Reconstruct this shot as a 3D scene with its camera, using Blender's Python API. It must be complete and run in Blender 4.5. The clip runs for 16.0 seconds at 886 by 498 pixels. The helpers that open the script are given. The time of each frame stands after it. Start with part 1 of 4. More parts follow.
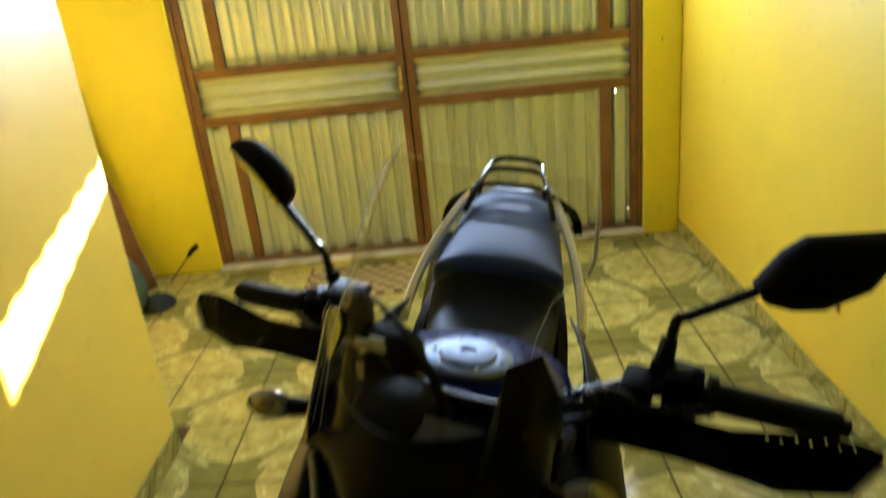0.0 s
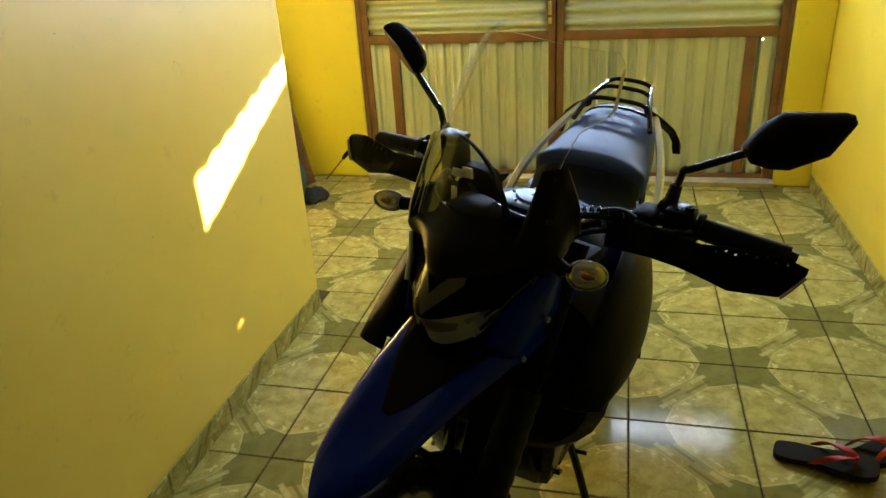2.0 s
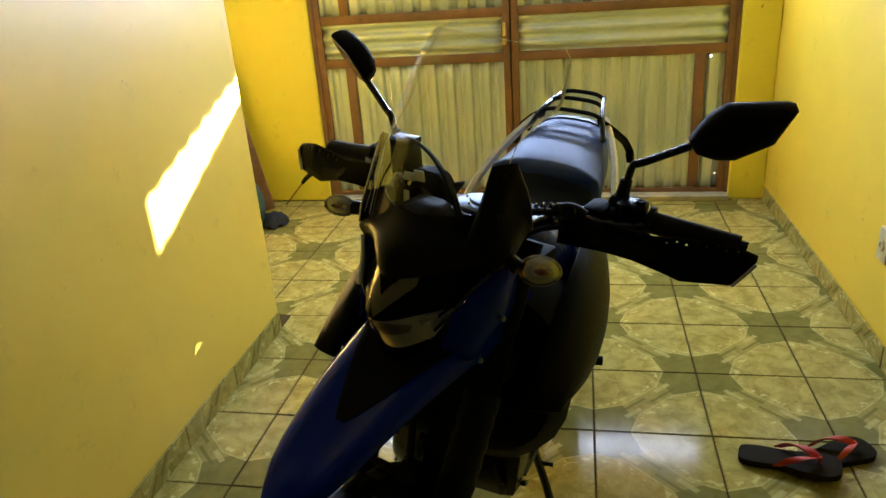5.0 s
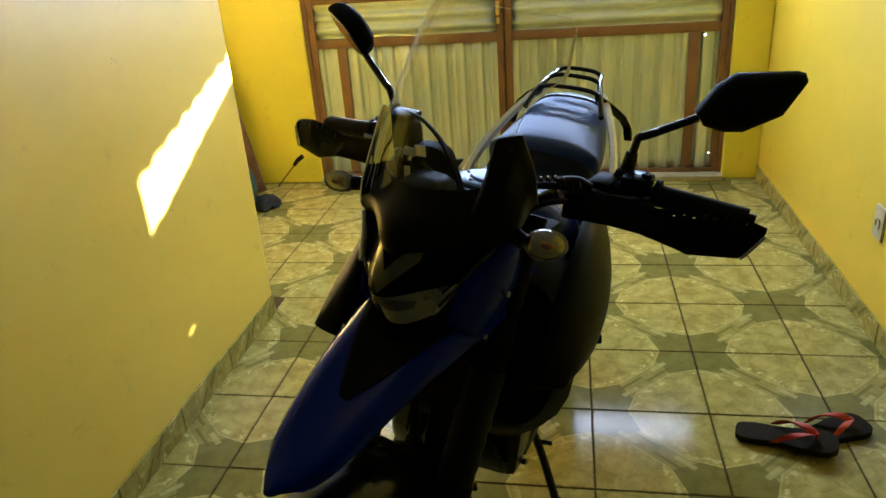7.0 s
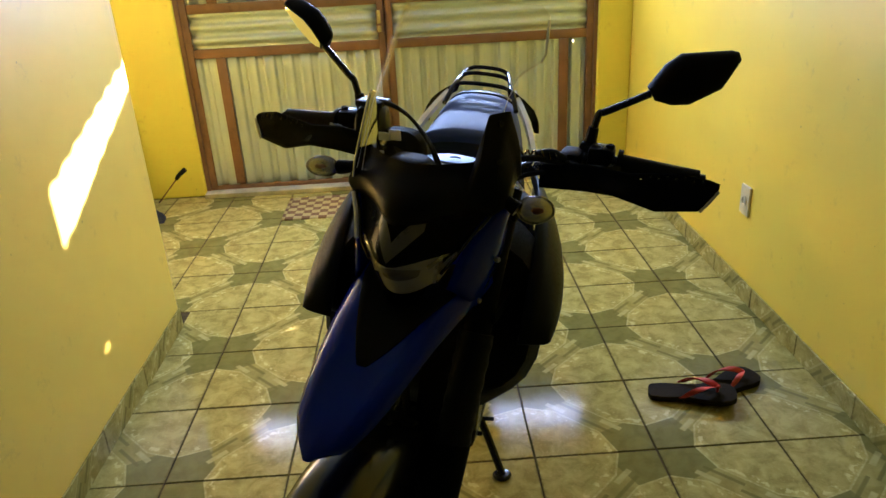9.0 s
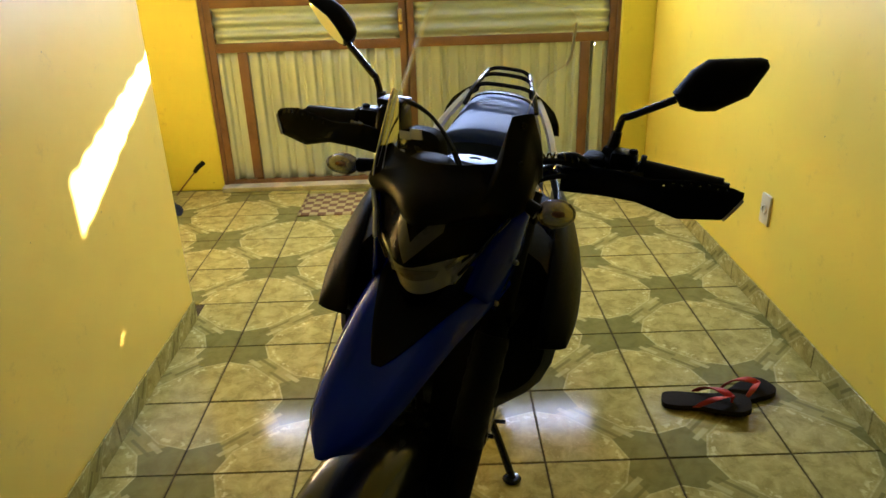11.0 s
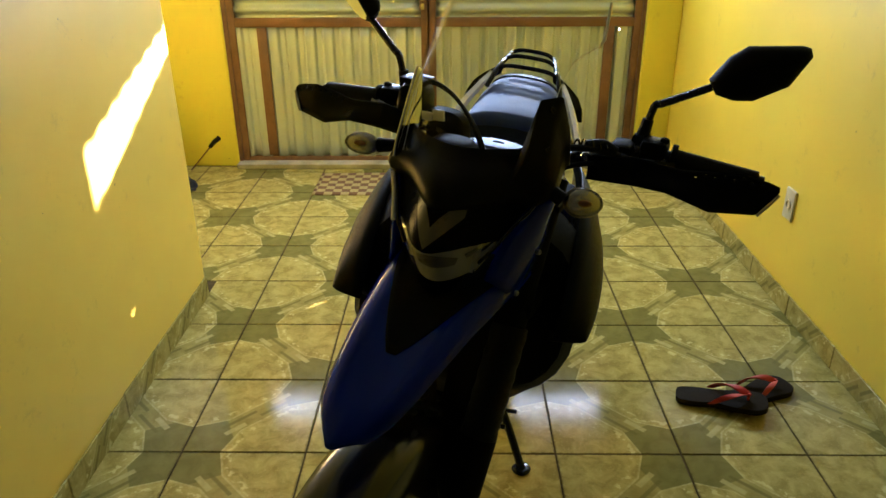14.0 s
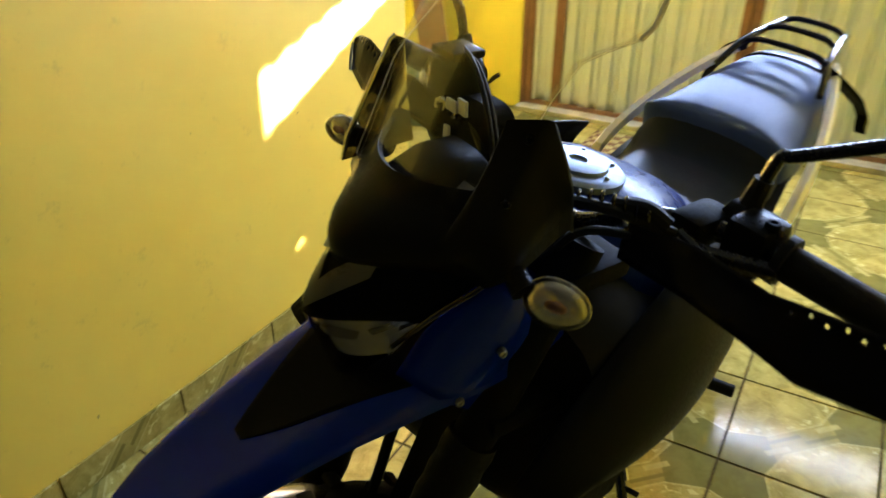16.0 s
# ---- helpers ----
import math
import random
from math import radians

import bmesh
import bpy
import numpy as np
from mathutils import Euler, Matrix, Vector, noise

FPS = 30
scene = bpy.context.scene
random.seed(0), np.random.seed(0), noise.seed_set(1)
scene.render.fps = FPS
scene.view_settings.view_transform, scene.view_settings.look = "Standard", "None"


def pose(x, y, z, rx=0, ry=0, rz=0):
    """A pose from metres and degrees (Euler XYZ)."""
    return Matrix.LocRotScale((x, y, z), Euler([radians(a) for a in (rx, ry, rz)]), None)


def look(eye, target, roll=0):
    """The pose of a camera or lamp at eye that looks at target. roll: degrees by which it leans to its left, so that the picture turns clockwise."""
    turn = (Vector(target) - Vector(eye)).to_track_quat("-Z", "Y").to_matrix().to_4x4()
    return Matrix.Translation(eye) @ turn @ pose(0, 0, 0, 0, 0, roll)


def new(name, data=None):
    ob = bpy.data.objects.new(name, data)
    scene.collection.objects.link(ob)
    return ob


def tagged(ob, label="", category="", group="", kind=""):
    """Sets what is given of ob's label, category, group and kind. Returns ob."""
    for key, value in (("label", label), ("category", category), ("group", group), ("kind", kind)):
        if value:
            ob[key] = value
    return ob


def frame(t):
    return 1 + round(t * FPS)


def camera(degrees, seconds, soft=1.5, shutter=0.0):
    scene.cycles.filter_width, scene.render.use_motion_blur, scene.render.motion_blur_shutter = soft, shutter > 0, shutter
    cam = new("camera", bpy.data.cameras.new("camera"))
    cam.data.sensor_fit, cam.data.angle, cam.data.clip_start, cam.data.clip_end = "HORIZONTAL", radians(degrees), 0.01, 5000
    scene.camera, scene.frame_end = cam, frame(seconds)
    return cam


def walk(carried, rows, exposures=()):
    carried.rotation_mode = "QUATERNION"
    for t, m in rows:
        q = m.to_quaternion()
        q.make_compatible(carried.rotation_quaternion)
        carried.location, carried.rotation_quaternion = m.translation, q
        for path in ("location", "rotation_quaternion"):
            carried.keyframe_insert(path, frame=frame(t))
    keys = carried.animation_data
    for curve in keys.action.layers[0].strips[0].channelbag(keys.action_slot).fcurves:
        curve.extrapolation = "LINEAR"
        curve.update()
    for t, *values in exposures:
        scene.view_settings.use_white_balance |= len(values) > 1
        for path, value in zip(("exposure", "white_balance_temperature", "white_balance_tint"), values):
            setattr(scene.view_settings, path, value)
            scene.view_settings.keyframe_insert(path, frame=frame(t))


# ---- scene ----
cam = camera(63.0, 16.0, shutter=0.5)
PATH = [
    (0, (-0.543, -1.183, 1.48), (-0.612, 0.677, 0.75), -6.0),
    (0.5, (-0.602, -1.369, 1.484), (-0.697, 0.38, 0.519), -3.5),
    (1, (-0.536, -1.461, 1.467), (-0.746, 0.344, 0.63), -0.1),
    (1.5, (-0.445, -1.516, 1.447), (-0.812, 0.244, 0.571), -1.9),
    (2, (-0.419, -1.547, 1.456), (-0.877, 0.213, 0.624), -3.6),
    (2.5, (-0.426, -1.54, 1.44), (-0.839, 0.235, 0.616), -2.9),
    (3, (-0.434, -1.484, 1.409), (-0.785, 0.311, 0.6), -2.5),
    (3.5, (-0.41, -1.524, 1.424), (-0.767, 0.282, 0.641), -4.0),
    (6, (-0.401, -1.546, 1.402), (-0.778, 0.263, 0.636), -3.9),
    (6.5, (-0.406, -1.543, 1.4), (-0.774, 0.257, 0.608), -3.0),
    (7, (-0.423, -1.537, 1.394), (-0.765, 0.26, 0.585), -4.2),
    (7.5, (-0.519, -1.563, 1.388), (-0.747, 0.24, 0.555), -3.6),
    (8, (-0.592, -1.59, 1.383), (-0.61, 0.218, 0.529), -3.6),
    (8.5, (-0.627, -1.617, 1.37), (-0.54, 0.198, 0.533), -0.7),
    (9, (-0.618, -1.643, 1.378), (-0.575, 0.192, 0.582), -3.1),
    (11.5, (-0.632, -1.628, 1.377), (-0.659, 0.207, 0.583), -0.8),
    (12, (-0.646, -1.619, 1.384), (-0.617, 0.231, 0.623), 2.8),
    (12.5, (-0.638, -1.62, 1.383), (-0.528, 0.232, 0.636), 1.4),
    (13, (-0.64, -1.62, 1.369), (-0.591, 0.21, 0.564), 0.2),
    (13.5, (-0.649, -1.605, 1.365), (-0.687, 0.214, 0.535), -0.1),
    (14, (-0.637, -1.599, 1.366), (-0.665, 0.218, 0.529), -0.3),
    (14.5, (-0.577, -1.548, 1.36), (-0.722, 0.257, 0.511), -1.2),
    (15, (-0.433, -1.437, 1.345), (-0.928, 0.295, 0.474), -0.1),
    (15.5, (-0.333, -1.32, 1.333), (-1.0, 0.352, 0.463), -0.6),
    (16, (-0.283, -1.116, 1.33), (-1.158, 0.389, 0.346), -0.0),
]
GRADE = [
    (0, 4.97, 6490, 15), (1, 5.09, 6590, 21), (1.5, 4.99, 6190, 15), (2, 4.95, 6290, 15), (2.5, 4.91, 5990, -1), (3.5, 4.97, 5690, 8), (6, 5.01, 6390, 24),
    (6.5, 4.95, 6090, 17), (7, 4.95, 5890, 19), (7.5, 5.04, 6290, 26), (8, 5.07, 5640, 25), (9, 5.07, 5540, 30), (11.5, 5.09, 5940, 28), (12, 5.05, 5640, 23), (12.5, 5.11, 5890, 31),
    (13, 5.09, 5990, 25), (13.5, 5.04, 6090, 26), (14, 5.01, 6090, 23), (14.5, 5.07, 5990, 23), (15, 5.23, 5590, 22), (15.5, 5.37, 5490, 20), (16, 5.66, 5860, 25),
]
walk(cam, [(t, look(eye, target, roll)) for t, eye, target, roll in PATH], GRADE)

# ---- light: low sun and sky through the slot over the gate ----
SUN_WAY = Vector((-0.833, -1.0, -0.45)).normalized()
world = bpy.data.worlds.new("sky")
scene.world = world
world.use_nodes = True
sky = world.node_tree.nodes.new("ShaderNodeTexSky")
sky.sky_type, sky.sun_disc = "NISHITA", False
sky.sun_elevation = math.asin(-SUN_WAY.z)
sky.sun_rotation = math.atan2(-SUN_WAY.x, -SUN_WAY.y)
world.node_tree.nodes["Background"].inputs["Strength"].default_value = 0.1
world.node_tree.links.new(sky.outputs["Color"], world.node_tree.nodes["Background"].inputs["Color"])

sun = new("sun", bpy.data.lights.new("sun", "SUN"))
sun.data.energy, sun.data.angle, sun.data.color = 5.0, radians(0.5), (1.0, 0.86, 0.70)
sun.matrix_world = look((3.0, 6.0, 4.0), Vector((3.0, 6.0, 4.0)) + SUN_WAY)

slot = new("slot_daylight", bpy.data.lights.new("slot_daylight", "AREA"))
slot.data.shape, slot.data.size, slot.data.size_y = "RECTANGLE", 2.26, 0.12
slot.data.energy, slot.data.color = 3.2, (0.55, 0.755, 1.0)
slot.matrix_world = look((-0.75, 2.57, 1.775), (-0.75, 0.0, 1.5))


# ---- materials ----
class Nodes:
    """Short hand for a node material with a Principled surface."""

    def __init__(self, name, colour=(0.5, 0.5, 0.5), rough=0.5, metal=0.0, coat=0.0, spec=0.5):
        self.mat = bpy.data.materials.new(name)
        self.mat.use_nodes = True
        self.tree = self.mat.node_tree
        self.bsdf = self.tree.nodes["Principled BSDF"]
        self.set("Base Color", (*colour, 1)), self.set("Roughness", rough), self.set("Metallic", metal)
        self.set("Coat Weight", coat), self.set("Specular IOR Level", spec)

    def set(self, key, value):
        self.plug(value, self.bsdf.inputs[key])

    def plug(self, value, socket):
        if isinstance(value, bpy.types.NodeSocket):
            self.tree.links.new(value, socket)
        else:
            socket.default_value = value

    def node(self, kind, **inputs):
        n = self.tree.nodes.new("ShaderNode" + kind)
        for key, value in inputs.items():
            self.plug(value, n.inputs[key.replace("_", " ")])
        return n

    def math(self, op, a, b=0.0):
        n = self.tree.nodes.new("ShaderNodeMath")
        n.operation = op
        self.plug(a, n.inputs[0]), self.plug(b, n.inputs[1])
        return n.outputs[0]

    def mix(self, f, a, b):
        n = self.tree.nodes.new("ShaderNodeMix")
        n.data_type = "RGBA"
        self.plug(f, n.inputs[0])
        for value, socket in ((a, n.inputs[6]), (b, n.inputs[7])):
            self.plug((*value, 1) if isinstance(value, tuple) and len(value) == 3 else value, socket)
        return n.outputs[2]

    def coords(self, which="Object"):
        return self.node("TexCoord").outputs[which]

    def noise(self, scale, detail=4.0, rough=0.6, which="Object", stretch=None):
        c = self.coords(which)
        if stretch:
            m = self.node("Mapping", Vector=c)
            m.inputs["Scale"].default_value = stretch
            c = m.outputs[0]
        return self.node("TexNoise", Vector=c, Scale=scale, Detail=detail, Roughness=rough).outputs[0]

    def ramp(self, f, lo, hi, a=0.0, b=1.0):
        n = self.node("MapRange", Value=f)
        for k, v in zip((1, 2, 3, 4), (lo, hi, a, b)):
            n.inputs[k].default_value = v
        return n.outputs[0]

    def bump(self, height, strength=0.2, distance=0.002):
        n = self.node("Bump", Height=height, Strength=strength, Distance=distance)
        self.set("Normal", n.outputs[0])


def plain(name, colour, rough, metal=0.0, coat=0.0, vary=0.12, grain=0.0, scale=60.0, spec=0.5):
    """A surface of one colour with faint mottling, scuffs in its gloss and fine relief."""
    n = Nodes(name, colour, rough, metal, coat, spec)
    big, fine = n.noise(7.0), n.noise(scale)
    dark = tuple(c * (1 - 2 * vary) for c in colour)
    light = tuple(min(1, c * (1 + vary)) for c in colour)
    n.set("Base Color", n.mix(n.ramp(big, 0.3, 0.7), dark, light))
    n.set("Roughness", n.ramp(fine, 0.3, 0.7, max(0.02, rough * 0.8), min(1, rough * 1.25)))
    if grain:
        n.bump(fine, grain)
    return n.mat


def wall_paint(name, one, two):
    n = Nodes(name, rough=0.45, coat=1.0)
    n.set("Coat Roughness", 0.40), n.set("Coat IOR", 1.55)
    big, mid, fine = n.noise(1.3, 3), n.noise(5.0, 5), n.noise(90.0, 3)
    base = n.mix(n.ramp(big, 0.3, 0.7), one, two)
    grime = n.ramp(n.noise(11.0, 6, 0.75), 0.60, 0.78, 0.0, 0.5)
    speck = n.ramp(n.noise(34.0, 2, 0.5), 0.765, 0.795, 0.0, 0.7)
    n.set("Base Color", n.mix(speck, n.mix(grime, base, (0.42, 0.27, 0.05)), (0.22, 0.12, 0.03)))
    n.set("Roughness", n.ramp(mid, 0.3, 0.7, 0.42, 0.55))
    n.bump(n.math("ADD", n.math("MULTIPLY", mid, 3.0), n.math("MULTIPLY", fine, 0.5)), 0.13, 0.003)
    return n.mat


def tile_glaze():
    """Printed floor tile: marbled cream fields round two corners, sage stars at the others, pale outlines and ribbons."""
    n = Nodes("printed_floor_tile", rough=0.14, spec=0.045)
    # warm tint put into the shine, so the blue slot's highlight reads cream
    n.set("Specular Tint", (1.0, 0.60, 0.16, 1))
    sep = n.node("SeparateXYZ", Vector=n.coords())
    u = n.math("ADD", n.math("DIVIDE", sep.outputs[0], 0.346), 0.5)
    v = n.math("ADD", n.math("DIVIDE", sep.outputs[1], 0.346), 0.5)

    def field(a, b):
        """Distance inside an eight-cornered field round a tile corner."""
        one = n.math("MULTIPLY", n.math("SUBTRACT", 0.87, n.math("ADD", a, b)), 0.71)
        two = n.math("MULTIPLY", n.math("SUBTRACT", 0.69, n.math("ADD", a, n.math("MULTIPLY", b, 0.333))), 0.95)
        three = n.math("MULTIPLY", n.math("SUBTRACT", 0.69, n.math("ADD", n.math("MULTIPLY", a, 0.333), b)), 0.95)
        return n.math("MINIMUM", one, n.math("MINIMUM", two, three))

    def step(value, lo, hi, soft=0.008):
        return n.math("MULTIPLY", n.ramp(value, lo - soft, lo + soft), n.ramp(value, hi - soft, hi + soft, 1.0, 0.0))

    iu, iv = n.math("SUBTRACT", 1.0, u), n.math("SUBTRACT", 1.0, v)
    d = n.math("MAXIMUM", field(iu, v), field(u, iv))
    inside = n.ramp(d, -0.004, 0.004)
    line = n.math("MULTIPLY", inside, n.ramp(d, 0.008, 0.022, 1.0, 0.0))
    lace = step(d, 0.030, 0.085, 0.012)
    # the strip between the fields: a dark ribbon on one side, a pale bar across its end on the other
    across, along = n.math("SUBTRACT", u, v), n.math("SUBTRACT", n.math("ADD", u, v), 1.0)
    sign = n.node("Math", Value=along)
    sign.operation = "SIGN"
    turned = n.math("MULTIPLY", across, sign.outputs[0])
    near = n.math("ABSOLUTE", along)
    ribbon = n.math("MULTIPLY", step(turned, 0.030, 0.075), n.ramp(near, 0.46, 0.48, 1.0, 0.0))
    bar = n.math("MULTIPLY", step(turned, -0.105, -0.035), step(near, 0.22, 0.50))
    star = n.ramp(n.math("ADD", near, n.math("MULTIPLY", turned, 0.35)), 0.385, 0.40)
    rand = n.node("ObjectInfo").outputs["Random"]
    shift = n.node("VectorMath", Vector=n.coords())
    n.plug(n.node("CombineXYZ", X=n.math("MULTIPLY", rand, 7.0), Y=n.math("MULTIPLY", rand, 3.0)).outputs[0], shift.inputs[1])
    marb = n.node("TexNoise", Vector=shift.outputs[0], Scale=17.0, Detail=6.0, Roughness=0.65, Distortion=0.6).outputs[0]
    fleck = n.node("TexNoise", Vector=shift.outputs[0], Scale=85.0, Detail=3.0, Roughness=0.7).outputs[0]
    cream = n.mix(n.ramp(marb, 0.38, 0.62), (0.285, 0.225, 0.047), (0.45, 0.360, 0.092))
    cream = n.mix(n.ramp(fleck, 0.56, 0.74, 0.0, 0.4), cream, (0.61, 0.52, 0.165))
    blot = n.node("TexNoise", Vector=shift.outputs[0], Scale=42.0, Detail=2.0, Roughness=0.5).outputs[0]
    cream = n.mix(n.math("MULTIPLY", lace, n.ramp(blot, 0.54, 0.60, 0.0, 0.65)), cream, (0.65, 0.56, 0.20))
    sage = n.mix(n.ramp(marb, 0.35, 0.65), (0.165, 0.140, 0.030), (0.215, 0.185, 0.043))
    weave = n.mix(n.ramp(marb, 0.35, 0.65), (0.255, 0.207, 0.043), (0.365, 0.30, 0.077))
    weave = n.mix(star, weave, sage)
    weave = n.mix(n.math("MULTIPLY", ribbon, 0.8), weave, (0.165, 0.138, 0.029))
    weave = n.mix(n.math("MULTIPLY", bar, n.ramp(blot, 0.3, 0.6, 0.45, 0.85)), weave, (0.47, 0.40, 0.13))
    col = n.mix(inside, weave, cream)
    col = n.mix(n.math("MULTIPLY", line, n.ramp(fleck, 0.35, 0.65, 0.1, 0.55)), col, (0.61, 0.54, 0.21))
    # brown dirt caught along the joints
    edge = n.math("MINIMUM", n.math("MINIMUM", u, iu), n.math("MINIMUM", v, iv))
    dirt = n.math("MULTIPLY", n.ramp(n.math("ADD", edge, n.math("MULTIPLY", n.math("SUBTRACT", fleck, 0.5), 0.05)), 0.002, 0.014, 1.0, 0.0), 0.45)
    col = n.mix(dirt, col, (0.085, 0.055, 0.014))
    n.set("Base Color", col)
    n.set("Roughness", n.ramp(n.noise(9.0, 5), 0.3, 0.75, 0.08, 0.16))
    n.bump(n.noise(30.0, 3), 0.08, 0.001)
    return n.mat


def sheet_metal():
    n = Nodes("painted_corrugated_sheet", rough=0.38, metal=0.0)
    big = n.noise(3.0, 4, stretch=(1, 1, 0.3))
    rust = n.ramp(n.noise(5.0, 5, 0.7, stretch=(1, 1, 0.3)), 0.6, 0.8, 0, 0.4)
    base = n.mix(n.ramp(big, 0.3, 0.7), (0.54, 0.595, 0.61), (0.68, 0.745, 0.765))
    n.set("Base Color", n.mix(rust, base, (0.30, 0.20, 0.10)))
    n.set("Metallic", 0.35), n.set("Roughness", n.ramp(n.noise(4.0), 0.3, 0.7, 0.34, 0.42))
    n.bump(n.noise(9.0, 2), 0.06, 0.002)
    return n.mat


def red_oxide():
    n = Nodes("red_oxide_iron", rough=0.55)
    worn = n.ramp(n.noise(30.0, 6, 0.7), 0.55, 0.75, 0, 0.8)
    base = n.mix(n.ramp(n.noise(5.0), 0.3, 0.7), (0.16, 0.075, 0.038), (0.24, 0.12, 0.062))
    n.set("Base Color", n.mix(worn, base, (0.10, 0.05, 0.03)))
    n.bump(n.noise(120.0), 0.3, 0.002)
    return n.mat


def thin_clear(name, gloss=0.03, tint=(0.95, 0.95, 0.93), ior=1.35, shiny=0.45):
    """A thin clear sheet: lets light straight through and mirrors a little, more at a glance."""
    n = Nodes(name)
    t = n.tree
    clear, shine, mix = (t.nodes.new("ShaderNode" + k) for k in ("BsdfTransparent", "BsdfGlossy", "MixShader"))
    clear.inputs[0].default_value = (*tint, 1)
    shine.inputs["Roughness"].default_value = gloss
    fres = t.nodes.new("ShaderNodeFresnel")
    fres.inputs[0].default_value = ior
    half = n.math("MULTIPLY", fres.outputs[0], shiny)
    t.links.new(half, mix.inputs[0]), t.links.new(clear.outputs[0], mix.inputs[1]), t.links.new(shine.outputs[0], mix.inputs[2])
    t.links.new(mix.outputs[0], t.nodes["Material Output"].inputs[0])
    return n.mat


PAINT = wall_paint("yellow_gloss_paint", (0.83, 0.565, 0.026), (0.87, 0.630, 0.042))
# the yellow wall paint, paled to hold the slot's glare in its colour
GLARE_PAINT = wall_paint("glare_paled_yellow_paint", (0.82, 0.560, 0.048), (0.86, 0.622, 0.074))
LEMON = wall_paint("lemon_gloss_paint", (0.80, 0.70, 0.025), (0.84, 0.76, 0.04))
TILE, SHEET, OXIDE = tile_glaze(), sheet_metal(), red_oxide()
GROUT = plain("dark_brown_grout", (0.075, 0.05, 0.018), 0.9, vary=0.4, grain=0.4, spec=0.05)
PLASTER = plain("dull_grey_ceiling", (0.34, 0.32, 0.27), 0.85, grain=0.3)
UMBER = plain("dull_grey_distemper", (0.22, 0.21, 0.19), 0.8, vary=0.2, grain=0.2)
CEMENT = plain("cream_cement", (0.50, 0.45, 0.32), 0.7, vary=0.2, grain=0.4)
BLUE = plain("deep_blue_gloss_plastic", (0.001, 0.013, 0.28), 0.16, coat=0.22, vary=0.05, spec=0.05)
BLUE.node_tree.nodes["Principled BSDF"].inputs["Coat Roughness"].default_value = 0.06
BLACK_GLOSS = plain("black_gloss_plastic", (0.0025, 0.0025, 0.003), 0.14, spec=0.4)
BLACK = plain("black_textured_plastic", (0.006, 0.0058, 0.0052), 0.3, grain=0.08, scale=300.0, spec=0.04)
FENDER = plain("polished_black_fender", (0.006, 0.006, 0.007), 0.2, spec=0.6)
GUARD = plain("smooth_black_plastic", (0.005, 0.005, 0.005), 0.2, grain=0.04, scale=300.0, spec=0.06)
BLACK_METAL = plain("black_powder_coat", (0.007, 0.007, 0.007), 0.25, coat=0.25, grain=0.05, scale=400.0, spec=0.14)
MATT = plain("matt_black_plastic", (0.006, 0.006, 0.006), 0.6, grain=0.15, scale=300.0, spec=0.03)
COWL = plain("satin_black_plastic", (0.009, 0.008, 0.0065), 0.40, grain=0.08, scale=260.0, spec=0.08)
SHROUD = plain("satin_black_shroud", (0.007, 0.007, 0.006), 0.42, grain=0.06, scale=260.0, spec=0.035)
RUBBER = plain("black_rubber", (0.008, 0.008, 0.0075), 0.6, grain=0.3, scale=150.0, spec=0.1)
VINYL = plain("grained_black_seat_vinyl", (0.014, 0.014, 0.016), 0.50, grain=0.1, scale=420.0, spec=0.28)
# the blue base colour carries the sky's sheen on the pillion
PILLION = plain("sky_sheen_blue_vinyl", (0.034, 0.066, 0.25), 0.58, grain=0.1, scale=420.0, spec=0.3)
CHROME = plain("polished_steel", (0.72, 0.71, 0.68), 0.14, metal=1.0, vary=0.05)
ALLOY = plain("grey_cast_alloy", (0.30, 0.30, 0.29), 0.42, metal=0.8, grain=0.15, scale=200.0)
SILVER = plain("silver_painted_plastic", (0.82, 0.80, 0.72), 0.3, coat=0.3)
REFLECTOR = plain("satin_lamp_reflector", (0.88, 0.84, 0.70), 0.22, metal=0.12, vary=0.05)
TANK_BLUE = plain("dark_blue_tank_lacquer", (0.004, 0.012, 0.12), 0.28, vary=0.05, spec=0.08)
# sky blue of the slot's reflection put into the specular tint
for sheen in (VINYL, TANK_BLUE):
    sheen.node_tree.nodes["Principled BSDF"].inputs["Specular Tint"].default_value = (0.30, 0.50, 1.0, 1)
CAP_METAL = plain("brushed_cap_metal", (0.12, 0.15, 0.22), 0.45, metal=0.9, vary=0.08)
MIRROR = Nodes("mirror_glass", (0.9, 0.9, 0.9), 0.02, 1.0).mat
CLEAR = thin_clear("clear_acrylic", shiny=0.26)
SMOKED_CLEAR = thin_clear("smoked_acrylic", 0.08, (0.27, 0.245, 0.17), 1.5, 0.65)
EDGE = plain("pale_acrylic_edge", (0.92, 0.90, 0.84), 0.25)
LENS = thin_clear("clear_lamp_lens", 0.10, ior=1.5, shiny=1.0)
AMBER = plain("amber_bulb", (0.40, 0.17, 0.06), 0.25)
BOWL = plain("bright_signal_bowl", (0.66, 0.63, 0.56), 0.2, metal=0.78, vary=0.1)
SHIELD = plain("dull_lamp_shield", (0.30, 0.265, 0.19), 0.3)
SMOKE = plain("smoked_grey_panel", (0.085, 0.083, 0.076), 0.3, spec=0.25)
MASK_BLACK = plain("smoked_black_mask", (0.004, 0.004, 0.004), 0.3, spec=0.02)
WHITE_PLASTIC = plain("ivory_switch_plastic", (0.62, 0.53, 0.30), 0.4)
BRASS = plain("worn_brass", (0.62, 0.47, 0.2), 0.35, metal=0.8, vary=0.2)
SOLE = plain("dark_foam_sole", (0.022, 0.016, 0.009), 0.8, grain=0.5, scale=220.0, spec=0.05)
RED_STRAP = plain("red_rubber_strap", (0.50, 0.035, 0.015), 0.45)
